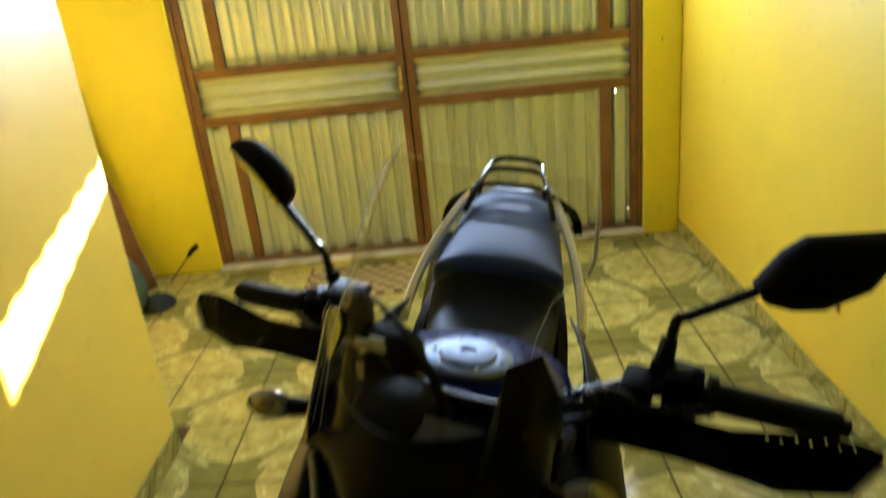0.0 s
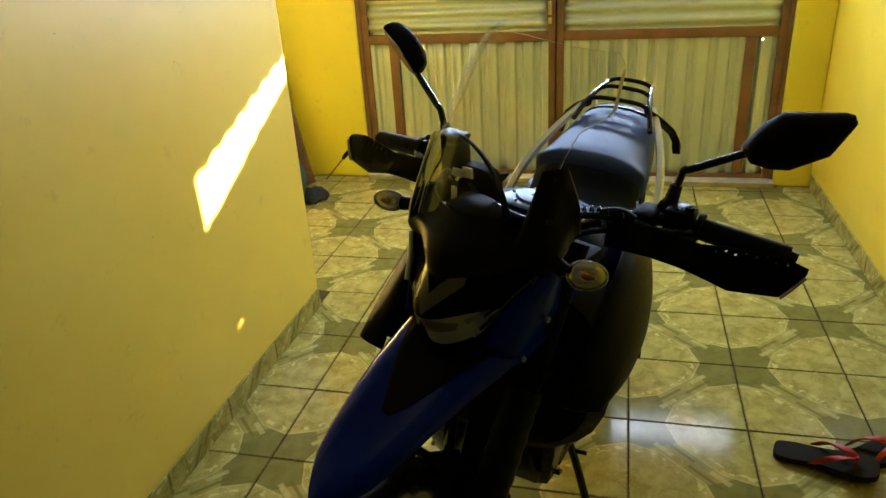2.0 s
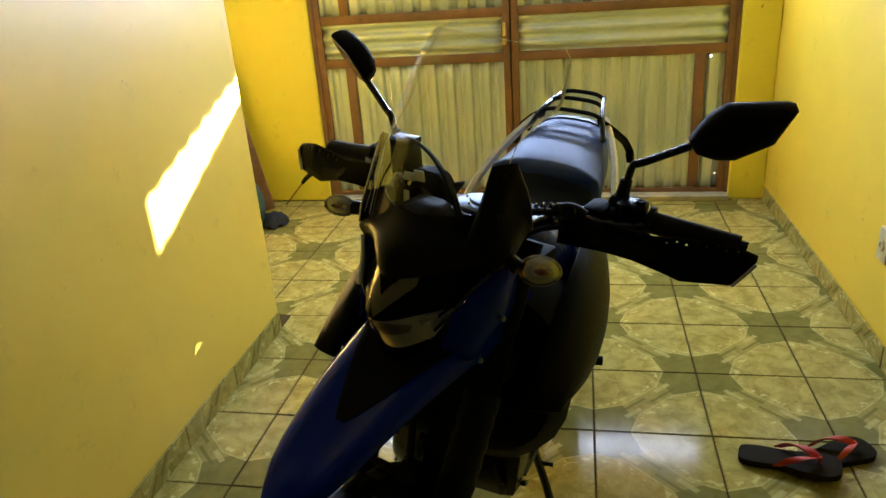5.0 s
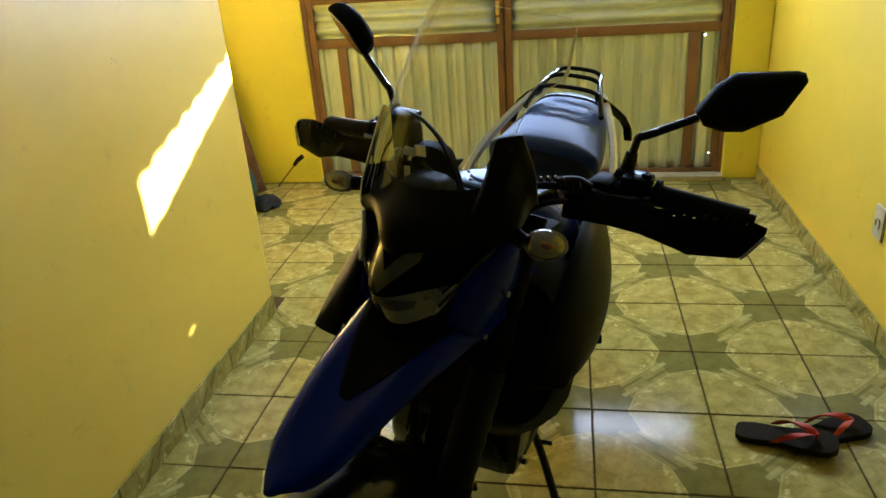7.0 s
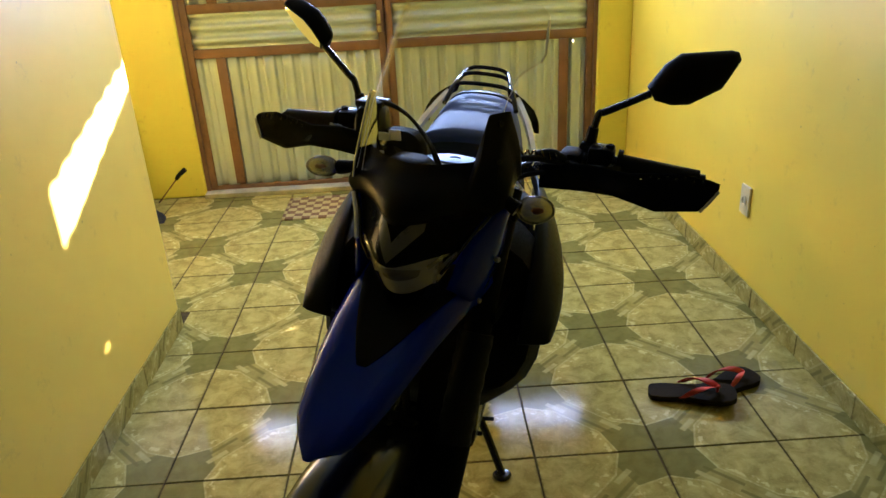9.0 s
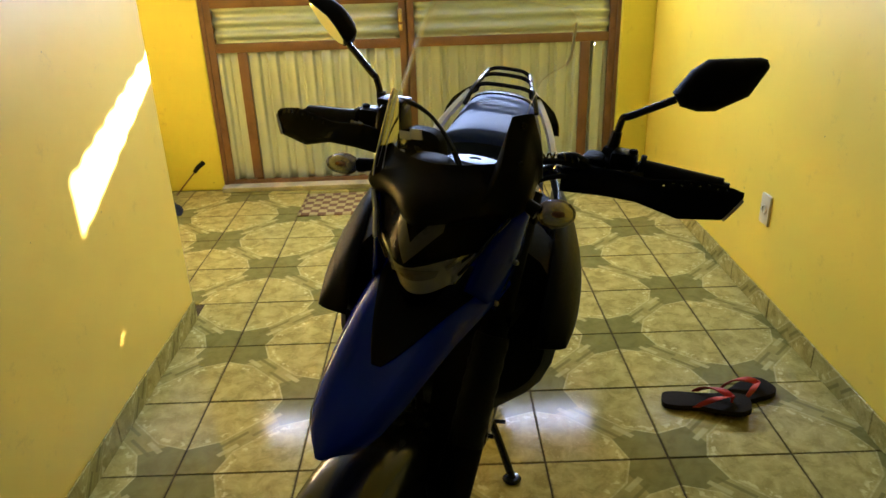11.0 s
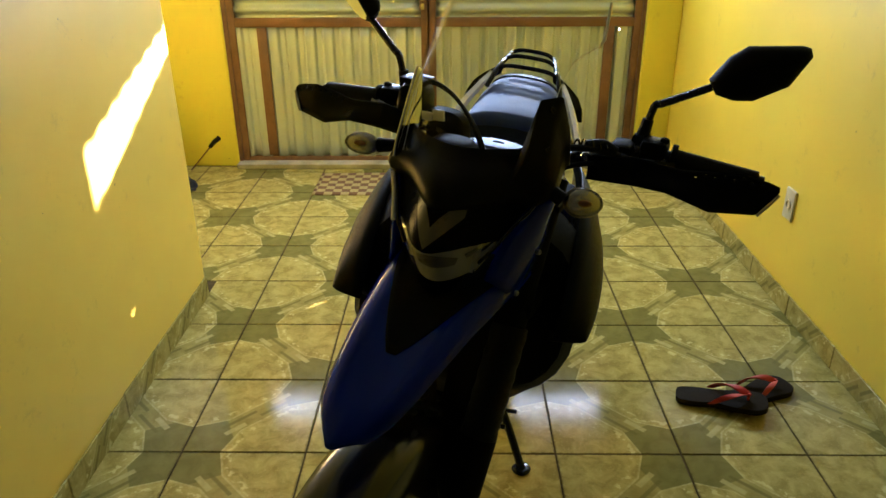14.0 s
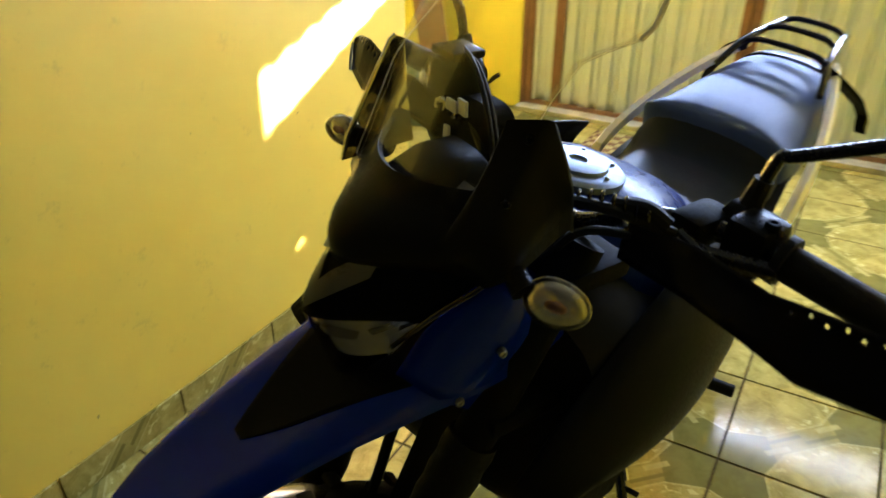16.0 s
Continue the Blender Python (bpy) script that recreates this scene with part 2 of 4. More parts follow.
WOOD = plain("brown_weathered_board", (0.20, 0.10, 0.055), 0.65, vary=0.25, grain=0.4, scale=90.0)
TEAL = plain("teal_plastic_bag", (0.05, 0.10, 0.095), 0.35, vary=0.25)
DARK_CLOTH = plain("dark_grey_cloth", (0.012, 0.011, 0.010), 0.9, vary=0.3, grain=0.6)


# ---- building helpers ----
def thing(name, place, label, category, group="", kind=""):
    ob = new(name)
    ob.empty_display_size = 0.05
    ob.location = place
    return tagged(ob, label, category, group, kind)


def finish(me, smooth):
    if smooth:
        for f in me.polygons:
            f.use_smooth = True
        me.set_sharp_from_angle(angle=radians(smooth))


def part(name, bm, material, parent=None, label="", smooth=35):
    me = bpy.data.meshes.new(name)
    bmesh.ops.recalc_face_normals(bm, faces=bm.faces)
    bm.to_mesh(me)
    bm.free()
    me.materials.append(material)
    finish(me, smooth)
    ob = new(name, me)
    if parent:
        ob.parent = parent
    return tagged(ob, label)


def joined(*some):
    bm = bmesh.new()
    for s in some:
        me = bpy.data.meshes.new("tmp")
        s.to_mesh(me)
        s.free()
        bm.from_mesh(me)
        bpy.data.meshes.remove(me)
    return bm


def at(bm, m):
    bm.transform(m)
    return bm


def box(x0, y0, z0, x1, y1, z1, bevel=0.0, segments=2):
    bm = bmesh.new()
    bmesh.ops.create_cube(bm, size=1)
    for v in bm.verts:
        v.co = Vector(((x0 + x1) / 2 + v.co.x * (x1 - x0), (y0 + y1) / 2 + v.co.y * (y1 - y0), (z0 + z1) / 2 + v.co.z * (z1 - z0)))
    if bevel:
        bmesh.ops.bevel(bm, geom=bm.edges[:], offset=bevel, segments=segments, affect="EDGES", profile=0.6)
    return bm


def prism(outline, depth, bevel=0.0):
    """A plate: outline in (x, y), thickness along z from 0."""
    bm = bmesh.new()
    f = bm.faces.new([bm.verts.new((x, y, 0)) for x, y in outline])
    up = bmesh.ops.extrude_face_region(bm, geom=[f])
    bmesh.ops.translate(bm, verts=[v for v in up["geom"] if isinstance(v, bmesh.types.BMVert)], vec=(0, 0, depth))
    if bevel:
        bmesh.ops.recalc_face_normals(bm, faces=bm.faces)
        bmesh.ops.bevel(bm, geom=bm.edges[:], offset=bevel, segments=2, affect="EDGES", profile=0.6)
    return bm


def loft(sections, closed=True, caps=True):
    """A skin over rows of points; closed joins each row's end to its start."""
    bm = bmesh.new()
    rows = [[bm.verts.new(p) for p in row] for row in sections]
    n = len(rows[0])
    for a, b in zip(rows, rows[1:]):
        for k in range(n if closed else n - 1):
            bm.faces.new((a[k], a[(k + 1) % n], b[(k + 1) % n], b[k]))
    if closed and caps:
        bm.faces.new(rows[0][::-1])
        bm.faces.new(rows[-1])
    return bm


def smooth_path(points, steps=6):
    """Catmull-Rom through the points."""
    pts = [Vector(p) for p in points]
    pts = [2 * pts[0] - pts[1], *pts, 2 * pts[-1] - pts[-2]]
    out = []
    for a, b, c, d in zip(pts, pts[1:], pts[2:], pts[3:]):
        for k in range(steps):
            t = k / steps
            out.append(0.5 * (2 * b + (c - a) * t + (2 * a - 5 * b + 4 * c - d) * t * t + (3 * b - a - 3 * c + d) * t ** 3))
    return out + [pts[-2]]


def tube(points, radius, sides=10, steps=6, taper=None):
    """A round bar along a smooth path; taper: the radius at its end."""
    path = smooth_path(points, steps) if steps > 1 else [Vector(p) for p in points]
    rows, side = [], None
    for k, p in enumerate(path):
        way = (path[min(k + 1, len(path) - 1)] - path[max(k - 1, 0)]).normalized()
        if side is None:
            side = way.orthogonal().normalized()
        side = (side - way * side.dot(way)).normalized()
        other = way.cross(side)
        r = radius + ((taper if taper is not None else radius) - radius) * k / (len(path) - 1)
        rows.append([p + r * (math.cos(a) * side + math.sin(a) * other) for a in (2 * math.pi * i / sides for i in range(sides))])
    return loft(rows)


def lathe(profile, sides=32):
    """Turned about z: profile rows of (radius, z), closed ends where the radius is 0."""
    return loft([[(r * math.cos(a), r * math.sin(a), z) for a in (2 * math.pi * i / sides for i in range(sides))] for r, z in profile], caps=True)


def ring(profile, sides=48):
    """A closed ring about y: profile rows of (radius, y) going round."""
    rows = [[(r * math.cos(a), y, r * math.sin(a)) for r, y in profile] for a in (2 * math.pi * i / sides for i in range(sides))]
    rows.append(rows[0])
    bm = loft(rows, caps=False)
    bmesh.ops.remove_doubles(bm, verts=bm.verts, dist=1e-6)
    return bm


def oval(x, w, z0, z1, power=2.5, n=24, y=0.0):
    """A rounded section across the bike at x, half-width w, from z0 to z1."""
    out = []
    for k in range(n):
        a = 2 * math.pi * k / n
        c, s = math.cos(a), math.sin(a)
        out.append((x, y + w * math.copysign(abs(c) ** (2 / power), c), (z0 + z1) / 2 + (z1 - z0) / 2 * math.copysign(abs(s) ** (2 / power), s)))
    return out


def solid(ob, thickness, offset=-1.0):
    m = ob.modifiers.new("thickness", "SOLIDIFY")
    m.thickness, m.offset = thickness, offset
    return ob


# ---- the passage ----
XR, XL, YL, YG, TOP = 0.612, -1.615, 0.93, 2.56, 2.45
XO, YB, YE = -2.95, -6.5, -1.95


def structure(name, bm, material, label, category="wall", smooth=0):
    return tagged(part(name, bm, material, None, "", smooth), label, category, kind="structure")


structure("wall_east", box(XR, YE, 0, XR + 0.15, YG + 0.3, TOP), PAINT, "glossy yellow painted side wall with grime low down")
structure("wall_west", box(XO - 0.15, YE, 0, XL, YL, TOP, 0.006), GLARE_PAINT, "glossy yellow painted wall, glare in its paled colour, ending at an open recess")
structure("wall_recess", box(XO - 0.15, YL, 0, XO, YG, TOP), PAINT, "yellow painted wall closing the recess")
# unseen room added behind, dark so the bike's front mirrors little
structure("wall_south", box(-5.15, YB - 0.15, 0, 4.15, YB, TOP), UMBER, "dull grey wall of an unseen dark room added behind")
structure("wall_room_west", box(-5.15, YB, 0, -5.0, YE, TOP), UMBER, "dull grey wall of an unseen dark room added behind")
structure("wall_room_east", box(4.0, YB, 0, 4.15, YE, TOP), UMBER, "dull grey wall of an unseen dark room added behind")
structure("wall_room_north", box(XR + 0.15, YE, 0, 4.0, YE + 0.15, TOP), UMBER, "dull grey wall of an unseen dark room added behind")
structure("wall_room_corner", box(-5.0, YE, 0, XO - 0.15, YE + 0.15, TOP), UMBER, "dull grey wall of an unseen dark room added behind")
structure("ceiling_room", box(-5.15, YB - 0.15, TOP, 4.15, YE, TOP + 0.12), UMBER, "dull grey ceiling of the unseen added room", "ceiling")
structure("floor_room", box(-5.15, YB - 0.15, -0.12, 4.15, -2.8, -0.003), UMBER, "dull grey floor of the unseen added room", "floor")
GX0, GX1 = -1.925, 0.425
structure("pillar_west", box(XO - 0.15, YG, 0, GX0, YG + 0.3, TOP, 0.008), LEMON, "bright yellow painted pillar beside the gate", "pillar")
structure("pillar_east", box(GX1, YG - 0.02, 0, XR, YG + 0.07, TOP, 0.008), LEMON, "bright yellow painted pillar beside the gate", "pillar")
# unseen ceiling, kept dark grey so black tops mirror less of it
structure("ceiling", box(XO - 0.15, YE, TOP, XR + 0.15, YG + 0.3, TOP + 0.12), PLASTER, "plain dull grey ceiling, unseen", "ceiling")
structure("floor", box(-5.15, -2.8, -0.12, 4.15, YG + 0.5, -0.0025), GROUT, "tiled floor with printed stone-look tiles and dark joints", "floor")
structure("ground", box(-30, YG + 0.5, -0.13, 30, 60, -0.03), CEMENT, "bare cement ground outside the gate", "ground")


def lintel():
    """Wall over the slot; its lower edge follows the wavy end of a corrugated sheet."""
    xs = [GX0 + (GX1 - GX0) * k / 560 for k in range(561)]
    low = []
    for x in xs:
        z = 1.878 - (GX1 - x) * 0.13 if x > -0.3 else 1.7835
        low.append((x, z - 0.008 + 0.020 * abs(math.sin(math.pi * x / 0.08)) ** 0.7))
    bm = prism(low + [(GX1, TOP), (GX0, TOP)], 0.05)
    return at(bm, Matrix.Translation((0, YG + 0.075, 0)) @ Matrix.Rotation(math.pi / 2, 4, "X"))


structure("lintel", lintel(), PAINT, "yellow lintel over the slot above the gate", "lintel")
structure("threshold", box(GX0, YG - 0.055, 0, GX1, YG + 0.09, 0.028, 0.004), CEMENT, "worn cream cement threshold under the gate", "threshold")


# ---- the gate: two leaves of corrugated sheet in red oxide iron ----
GY = YG + 0.045


def rib(x, pitch, depth):
    """Height of a trapezoid rib: a broad crest with a shallow groove, steep flanks, a narrow pan."""
    d = abs(((x + 0.052) / pitch) % 1.0 - 0.5) * 2
    t = min(1.0, max(0.0, (d - 0.48) / 0.26))
    return depth * (2 * t * t * (3 - 2 * t) - 1) + 0.003 * max(0.0, 1 - (d / 0.40) ** 2)


def corrugated(x0, x1, z0, z1, pitch=0.1036, depth=0.011, level=False, wavy_top=False, holes=()):
    """A ribbed sheet, upright or level."""
    rows = []
    if level:
        n = int((z1 - z0) / pitch * 16)
        for k in range(n + 1):
            z = z0 + (z1 - z0) * k / n
            w = math.sin(2 * math.pi * (z - z0) / pitch)
            y = depth * math.copysign(abs(w) ** 0.7, w)
            rows.append([(x0 + (x1 - x0) * i / 12, y + 0.001 * math.sin(5 * i + 9 * z), z) for i in range(13)])
    else:
        n = int((x1 - x0) / pitch * 24)
        for k in range(n + 1):
            x = x0 + (x1 - x0) * k / n
            y = rib(x, pitch, depth)
            top = z1 + (0.008 - 0.018 * abs(math.sin(math.pi * x / 0.08)) ** 0.7 if wavy_top else 0)
            heights = [z0 + (top - z0) * i / 8 for i in range(9)]
            for _, hz, size in holes:
                heights += [hz - size, hz + size]
            rows.append([(x, y + 0.001 * math.sin(7 * x + 9 * z), z) for z in sorted(heights)])
    bm = loft(rows, closed=False)
    for hx, hz, size in holes:
        gone = [f for f in bm.faces if abs(f.calc_center_median().x - hx) < size and abs(f.calc_center_median().z - hz) < size]
        bmesh.ops.delete(bm, geom=gone, context="FACES")
    return bm


def gate_leaf(x0, x1, brace, label, holes=()):
    leaf = thing("gate_leaf", ((x0 + x1) / 2, GY, 0.03), label, "gate", "leaves of the gate")
    m = Matrix.Translation(-leaf.location)
    y0, y1 = GY - 0.02, GY + 0.019

    def bar(name, *b):
        part(name, at(box(*b, 0.003), m), OXIDE, leaf)

    bar("stile", x0, y0, 0.024, x0 + 0.038, y1, 1.70)
    bar("stile", x1 - 0.038, y0, 0.024, x1, y1, 1.70)
    for z in (0.024, 0.803, 1.045, 1.672):
        bar("rail", x0 + 0.038, y0 + 0.003, z, x1 - 0.038, y1 - 0.001, z + (0.05 if 0.5 < z < 1.5 else 0.028))
    bar("brace", brace - 0.028, y0 - 0.002, 0.06, brace + 0.028, y0 + 0.006, 0.803)
    bar("brace", brace - 0.028, y0 - 0.002, 1.095, brace + 0.028, y0 + 0.006, 1.672)
    for name, z0, z1, level, top in (("lower_sheet", 0.035, 0.815, False, False), ("middle_sheet", 0.845, 1.055, True, False), ("upper_sheet", 1.085, 1.712, False, True)):
        bm = corrugated(x0 + 0.02, x1 - 0.02, z0, z1, level=level, wavy_top=top, pitch=0.070 if level else 0.1036, holes=[] if level else [h for h in holes if z0 < h[1] < z1])
        solid(part(name, at(bm, m @ Matrix.Translation((0, GY + 0.002, 0))), SHEET, leaf, smooth=60), 0.0012)
    return leaf


left_leaf = gate_leaf(-1.90, -0.78, -1.715, "closed cream corrugated gate leaf in red-brown iron frame with latch")
gate_leaf(-0.772, 0.405, 0.235, "closed cream corrugated gate leaf in red-brown iron frame", [(0.29, 0.787, 0.0060), (0.286, 1.296, 0.0028), (0.36, 0.130, 0.0035)])
# added plate above the jamb, unseen, cuts off the end of the sun patch
structure("sun_stop_flat", box(0.335, GY - 0.03, 1.690, GX1 + 0.004, GY - 0.022, 1.95, 0.001), OXIDE, "added rusty iron flat, out of view, that ends the slot's sun", "jamb")
for x0, x1 in ((GX0 - 0.004, -1.901), (0.406, GX1 + 0.004)):
    structure("gate_jamb", box(x0, GY - 0.03, 0.028, x1, GY + 0.03, 1.70, 0.002), OXIDE, "rusty iron jamb of the gate", "jamb")


def latch():
    ob = thing("gate_latch", (-0.808, GY - 0.03, 0.955), "worn brass bolt latch on the gate stile", "latch")
    part("plate", box(-0.016, -0.004, -0.06, 0.016, 0.004, 0.06, 0.002), OXIDE, ob)
    part("barrel", at(lathe([(0.009, -0.035), (0.011, -0.03), (0.011, 0.03), (0.009, 0.035)], 12), Matrix.Translation((0, -0.012, 0.025))), BRASS, ob, "worn brass barrel")
    part("barrel", at(lathe([(0.009, -0.016), (0.011, -0.012), (0.011, 0.012), (0.009, 0.016)], 12), Matrix.Translation((0, -0.012, -0.04))), BRASS, ob, "worn brass barrel")
    part("knob", tube([(0, -0.02, 0.03), (0.0, -0.045, 0.03)], 0.006, 8, 2), BRASS, ob)


latch()
# added unseen behind the leaves to keep sun out of their gap
part("closing_strip", at(box(-0.815, GY + 0.020, 0.030, -0.745, GY + 0.024, 1.695), Matrix.Translation(-left_leaf.location)), OXIDE, left_leaf)


# ---- checked mat, outlet, flip-flops, things in the recess ----
def checker():
    n = Nodes("checked_mat_weave", rough=0.9)
    c = n.node("TexChecker", Vector=n.coords(), Scale=22.0)
    n.set("Base Color", n.mix(n.ramp(n.noise(40.0), 0.3, 0.7), n.mix(c.outputs[1], (0.145, 0.062, 0.014), (0.37, 0.27, 0.080)), n.mix(c.outputs[1], (0.18, 0.085, 0.02), (0.43, 0.32, 0.105))))
    n.bump(n.noise(300.0), 0.6, 0.002)
    return n.mat


mat_rows = [[(x, y, 0.006 + 0.002 * math.sin(9 * x + 7 * y)) for y in np.linspace(-0.18, 0.18, 10)] for x in np.linspace(-0.29, 0.29, 16)]
mat_ob = tagged(part("door_mat", loft(mat_rows, closed=False), checker(), None), "brown and cream checked woven mat by the gate", "mat")
mat_ob.location = (-1.11, 2.235, 0.0)
solid(mat_ob, 0.006)


def outlet():
    ob = thing("wall_outlet", (XR, 0.915, 0.392), "ivory plastic wall socket on the yellow wall", "socket")
    part("plate", box(-0.009, -0.037, -0.058, 0, 0.037, 0.058, 0.003), WHITE_PLASTIC, ob)
    part("socket_face", at(lathe([(0.0, 0), (0.018, 0.0), (0.019, 0.003), (0.013, 0.004), (0.012, -0.004), (0.0, -0.004)], 20), Matrix.Translation((-0.010, 0, 0.0)) @ Matrix.Rotation(-math.pi / 2, 4, "Y")), WHITE_PLASTIC, ob)
    for y in (-0.006, 0.006):
        part("pin_hole", at(lathe([(0.0, 0), (0.0025, 0.0), (0.0025, 0.002), (0, 0.002)], 8), Matrix.Translation((-0.0075, y, 0)) @ Matrix.Rotation(-math.pi / 2, 4, "Y")), RUBBER, ob)


outlet()


def flip_flop(side):
    """A thong sandal, toe along +y; side mirrors it."""
    ob = thing("flip_flop", (0, 0, 0), "worn dark flip-flop with red straps on the tiles", "sandal", "pair of flip-flops")
    prof = [(-0.131, 0.018), (-0.12, 0.034), (-0.08, 0.040), (-0.02, 0.037), (0.04, 0.045), (0.09, 0.050), (0.118, 0.040), (0.131, 0.02)]
    pts = [Vector((side * (w + (0.006 if y > 0 else 0)), y, 0)) for y, w in prof] + [Vector((-side * (w - (0.004 if y > 0 else 0)), y, 0)) for y, w in prof[::-1]]
    ring_ = smooth_path(pts + [pts[0]], 3)[:-1]
    part("sole", prism([(p.x, p.y) for p in ring_], 0.019, 0.003), SOLE, ob)
    for s in (-1, 1):
        rows = []
        for k in range(13):
            t = k / 12
            x = side * 0.004 + s * 0.043 * math.sin(t * math.pi / 2)
            y = 0.075 - 0.105 * t
            z = 0.021 + 0.028 * math.sin(math.pi * min(1, 0.15 + 0.85 * t)) * (1 - 0.25 * t)
            w = 0.010 + 0.009 * math.sin(math.pi * min(1, t * 1.1)) ** 0.7
            rows.append([(x, y - w, z - 0.001), (x, y + w, z), (x + s * 0.002, y + w, z + 0.003), (x + s * 0.002, y - w, z + 0.003)])
        part("strap", loft(rows), RED_STRAP, ob, "red rubber strap")
    part("toe_post", tube([(side * 0.004, 0.075, 0.018), (side * 0.004, 0.078, 0.042)], 0.004, 8, 2), RED_STRAP, ob)
    return ob


sandal_a = flip_flop(1)
sandal_a.matrix_basis = pose(0.183, 0.228, 0.011, 4.5, 0, -106)
sandal_b = flip_flop(-1)
sandal_b.matrix_basis = pose(0.305, 0.268, 0.0, 0, 0, -66)


def recess():
    board = thing("leaning_board", (-2.30, 2.35, 0.0), "brown weathered board leaning in the recess corner", "board")
    part("plank", at(box(-0.085, -0.012, 0, 0.085, 0.012, 1.15, 0.003), pose(0, 0, 0.003, -9, -13, 8)), WOOD, board)
    bag = []
    for k in range(9):
        t = k / 8
        r = 0.02 + 0.105 * math.sin(math.pi * (0.12 + 0.8 * t)) ** 0.7
        bag.append([(r * (1 + 0.16 * math.sin(5 * a + 3 * t)) * math.cos(a), 0.8 * r * (1 + 0.12 * math.cos(4 * a + 5 * t)) * math.sin(a), 0.34 * t) for a in (2 * math.pi * i / 20 for i in range(20))])
    b = tagged(part("plastic_bag", loft(bag), TEAL, None, smooth=80), "crumpled teal plastic bag standing on the floor", "bag")
    b.location = (-2.275, 2.06, 0)
    cloth = [[(0.075 * r * math.cos(a) * (1 + 0.2 * math.sin(3 * a)), 0.085 * r * math.sin(a), 0.06 * (1 - r ** 4) + 0.012 * math.sin(6 * a + 5 * r) * r + 0.012) for a in (2 * math.pi * i / 24 for i in range(24))] for r in (0.02, 0.3, 0.6, 0.85, 1.0)]
    c = tagged(part("floor_cloth", loft(cloth), DARK_CLOTH, None, smooth=80), "dark grey cloth heaped on the tiles", "cloth")
    c.location = (-2.13, 2.13, 0)
    stick = thing("stick_brush", (-2.16, 2.40, 0.03), "thin brown stick with a dark brush head", "brush")
    part("rod", tube([(0, 0, 0), (0.13, -0.01, 0.14)], 0.004, 8, 2), WOOD, stick)
    part("head", tube([(0.13, -0.01, 0.14), (0.155, -0.012, 0.168), (0.19, -0.014, 0.195)], 0.011, 10, 4, 0.014), RUBBER, stick, "dark brush head")


recess()


# ---- the motorcycle, on its side stand with the bars turned to its right ----
BIKE = thing("motorcycle", (-0.50, 0.30, 0.0), "blue and black trail motorcycle parked on its side stand", "motorcycle")


def leaning(x, y, heading, lean):
    """Local x ahead, y to the bike's left, z up."""
    a, l = radians(heading), radians(lean)
    ahead, left = Vector((-math.sin(a), -math.cos(a), 0)), Vector((math.cos(a), -math.sin(a), 0))
    up = left * math.sin(l) + Vector((0, 0, math.cos(l)))
    left = up.cross(ahead)
    m = Matrix.Identity(4)
    m.col[0][:3], m.col[1][:3], m.col[2][:3], m.col[3][:3] = ahead, left, up, Vector((x, y, 0))
    return Matrix.Translation(-BIKE.location) @ m


STEER = leaning(-0.631, -0.402, 25.5, 5.0)
BODY = leaning(-0.555, 0.577, 9.5, 8.5)


def front(name, bm, material, label="", parent=BIKE, smooth=35):
    return part(name, at(bm, STEER), material, parent, label, smooth)


def rear(name, bm, material, label="", parent=BIKE, smooth=35):
    return part(name, at(bm, BODY), material, parent, label, smooth)


def mirrored(bm):
    """The same, on the other side."""
    bm.transform(Matrix.Diagonal((1, -1, 1, 1)))
    bmesh.ops.reverse_faces(bm, faces=bm.faces)
    return bm


def both(make):
    for side in (1, -1):
        make((lambda bm: bm) if side == 1 else mirrored)


def ball(x, y, z, rx, ry, rz, u=16, v=10):
    bm = bmesh.new()
    bmesh.ops.create_uvsphere(bm, u_segments=u, v_segments=v, radius=1)
    bm.transform(Matrix.Translation((x, y, z)) @ Matrix.Diagonal((rx, ry, rz, 1)))
    return bm


def screw(x, y, z, way, r=0.006):
    """A round screw head that faces along way."""
    m = Matrix.Translation((x, y, z)) @ Vector(way).to_track_quat("Z", "Y").to_matrix().to_4x4()
    return at(lathe([(r, -0.004), (r, 0.001), (r * 0.8, 0.003), (r * 0.45, 0.003), (r * 0.4, 0.001), (0.0, 0.001)], 10), m)


# wheels
def spin(bm, x, z):
    return at(bm, Matrix.Translation((x, 0, z)))


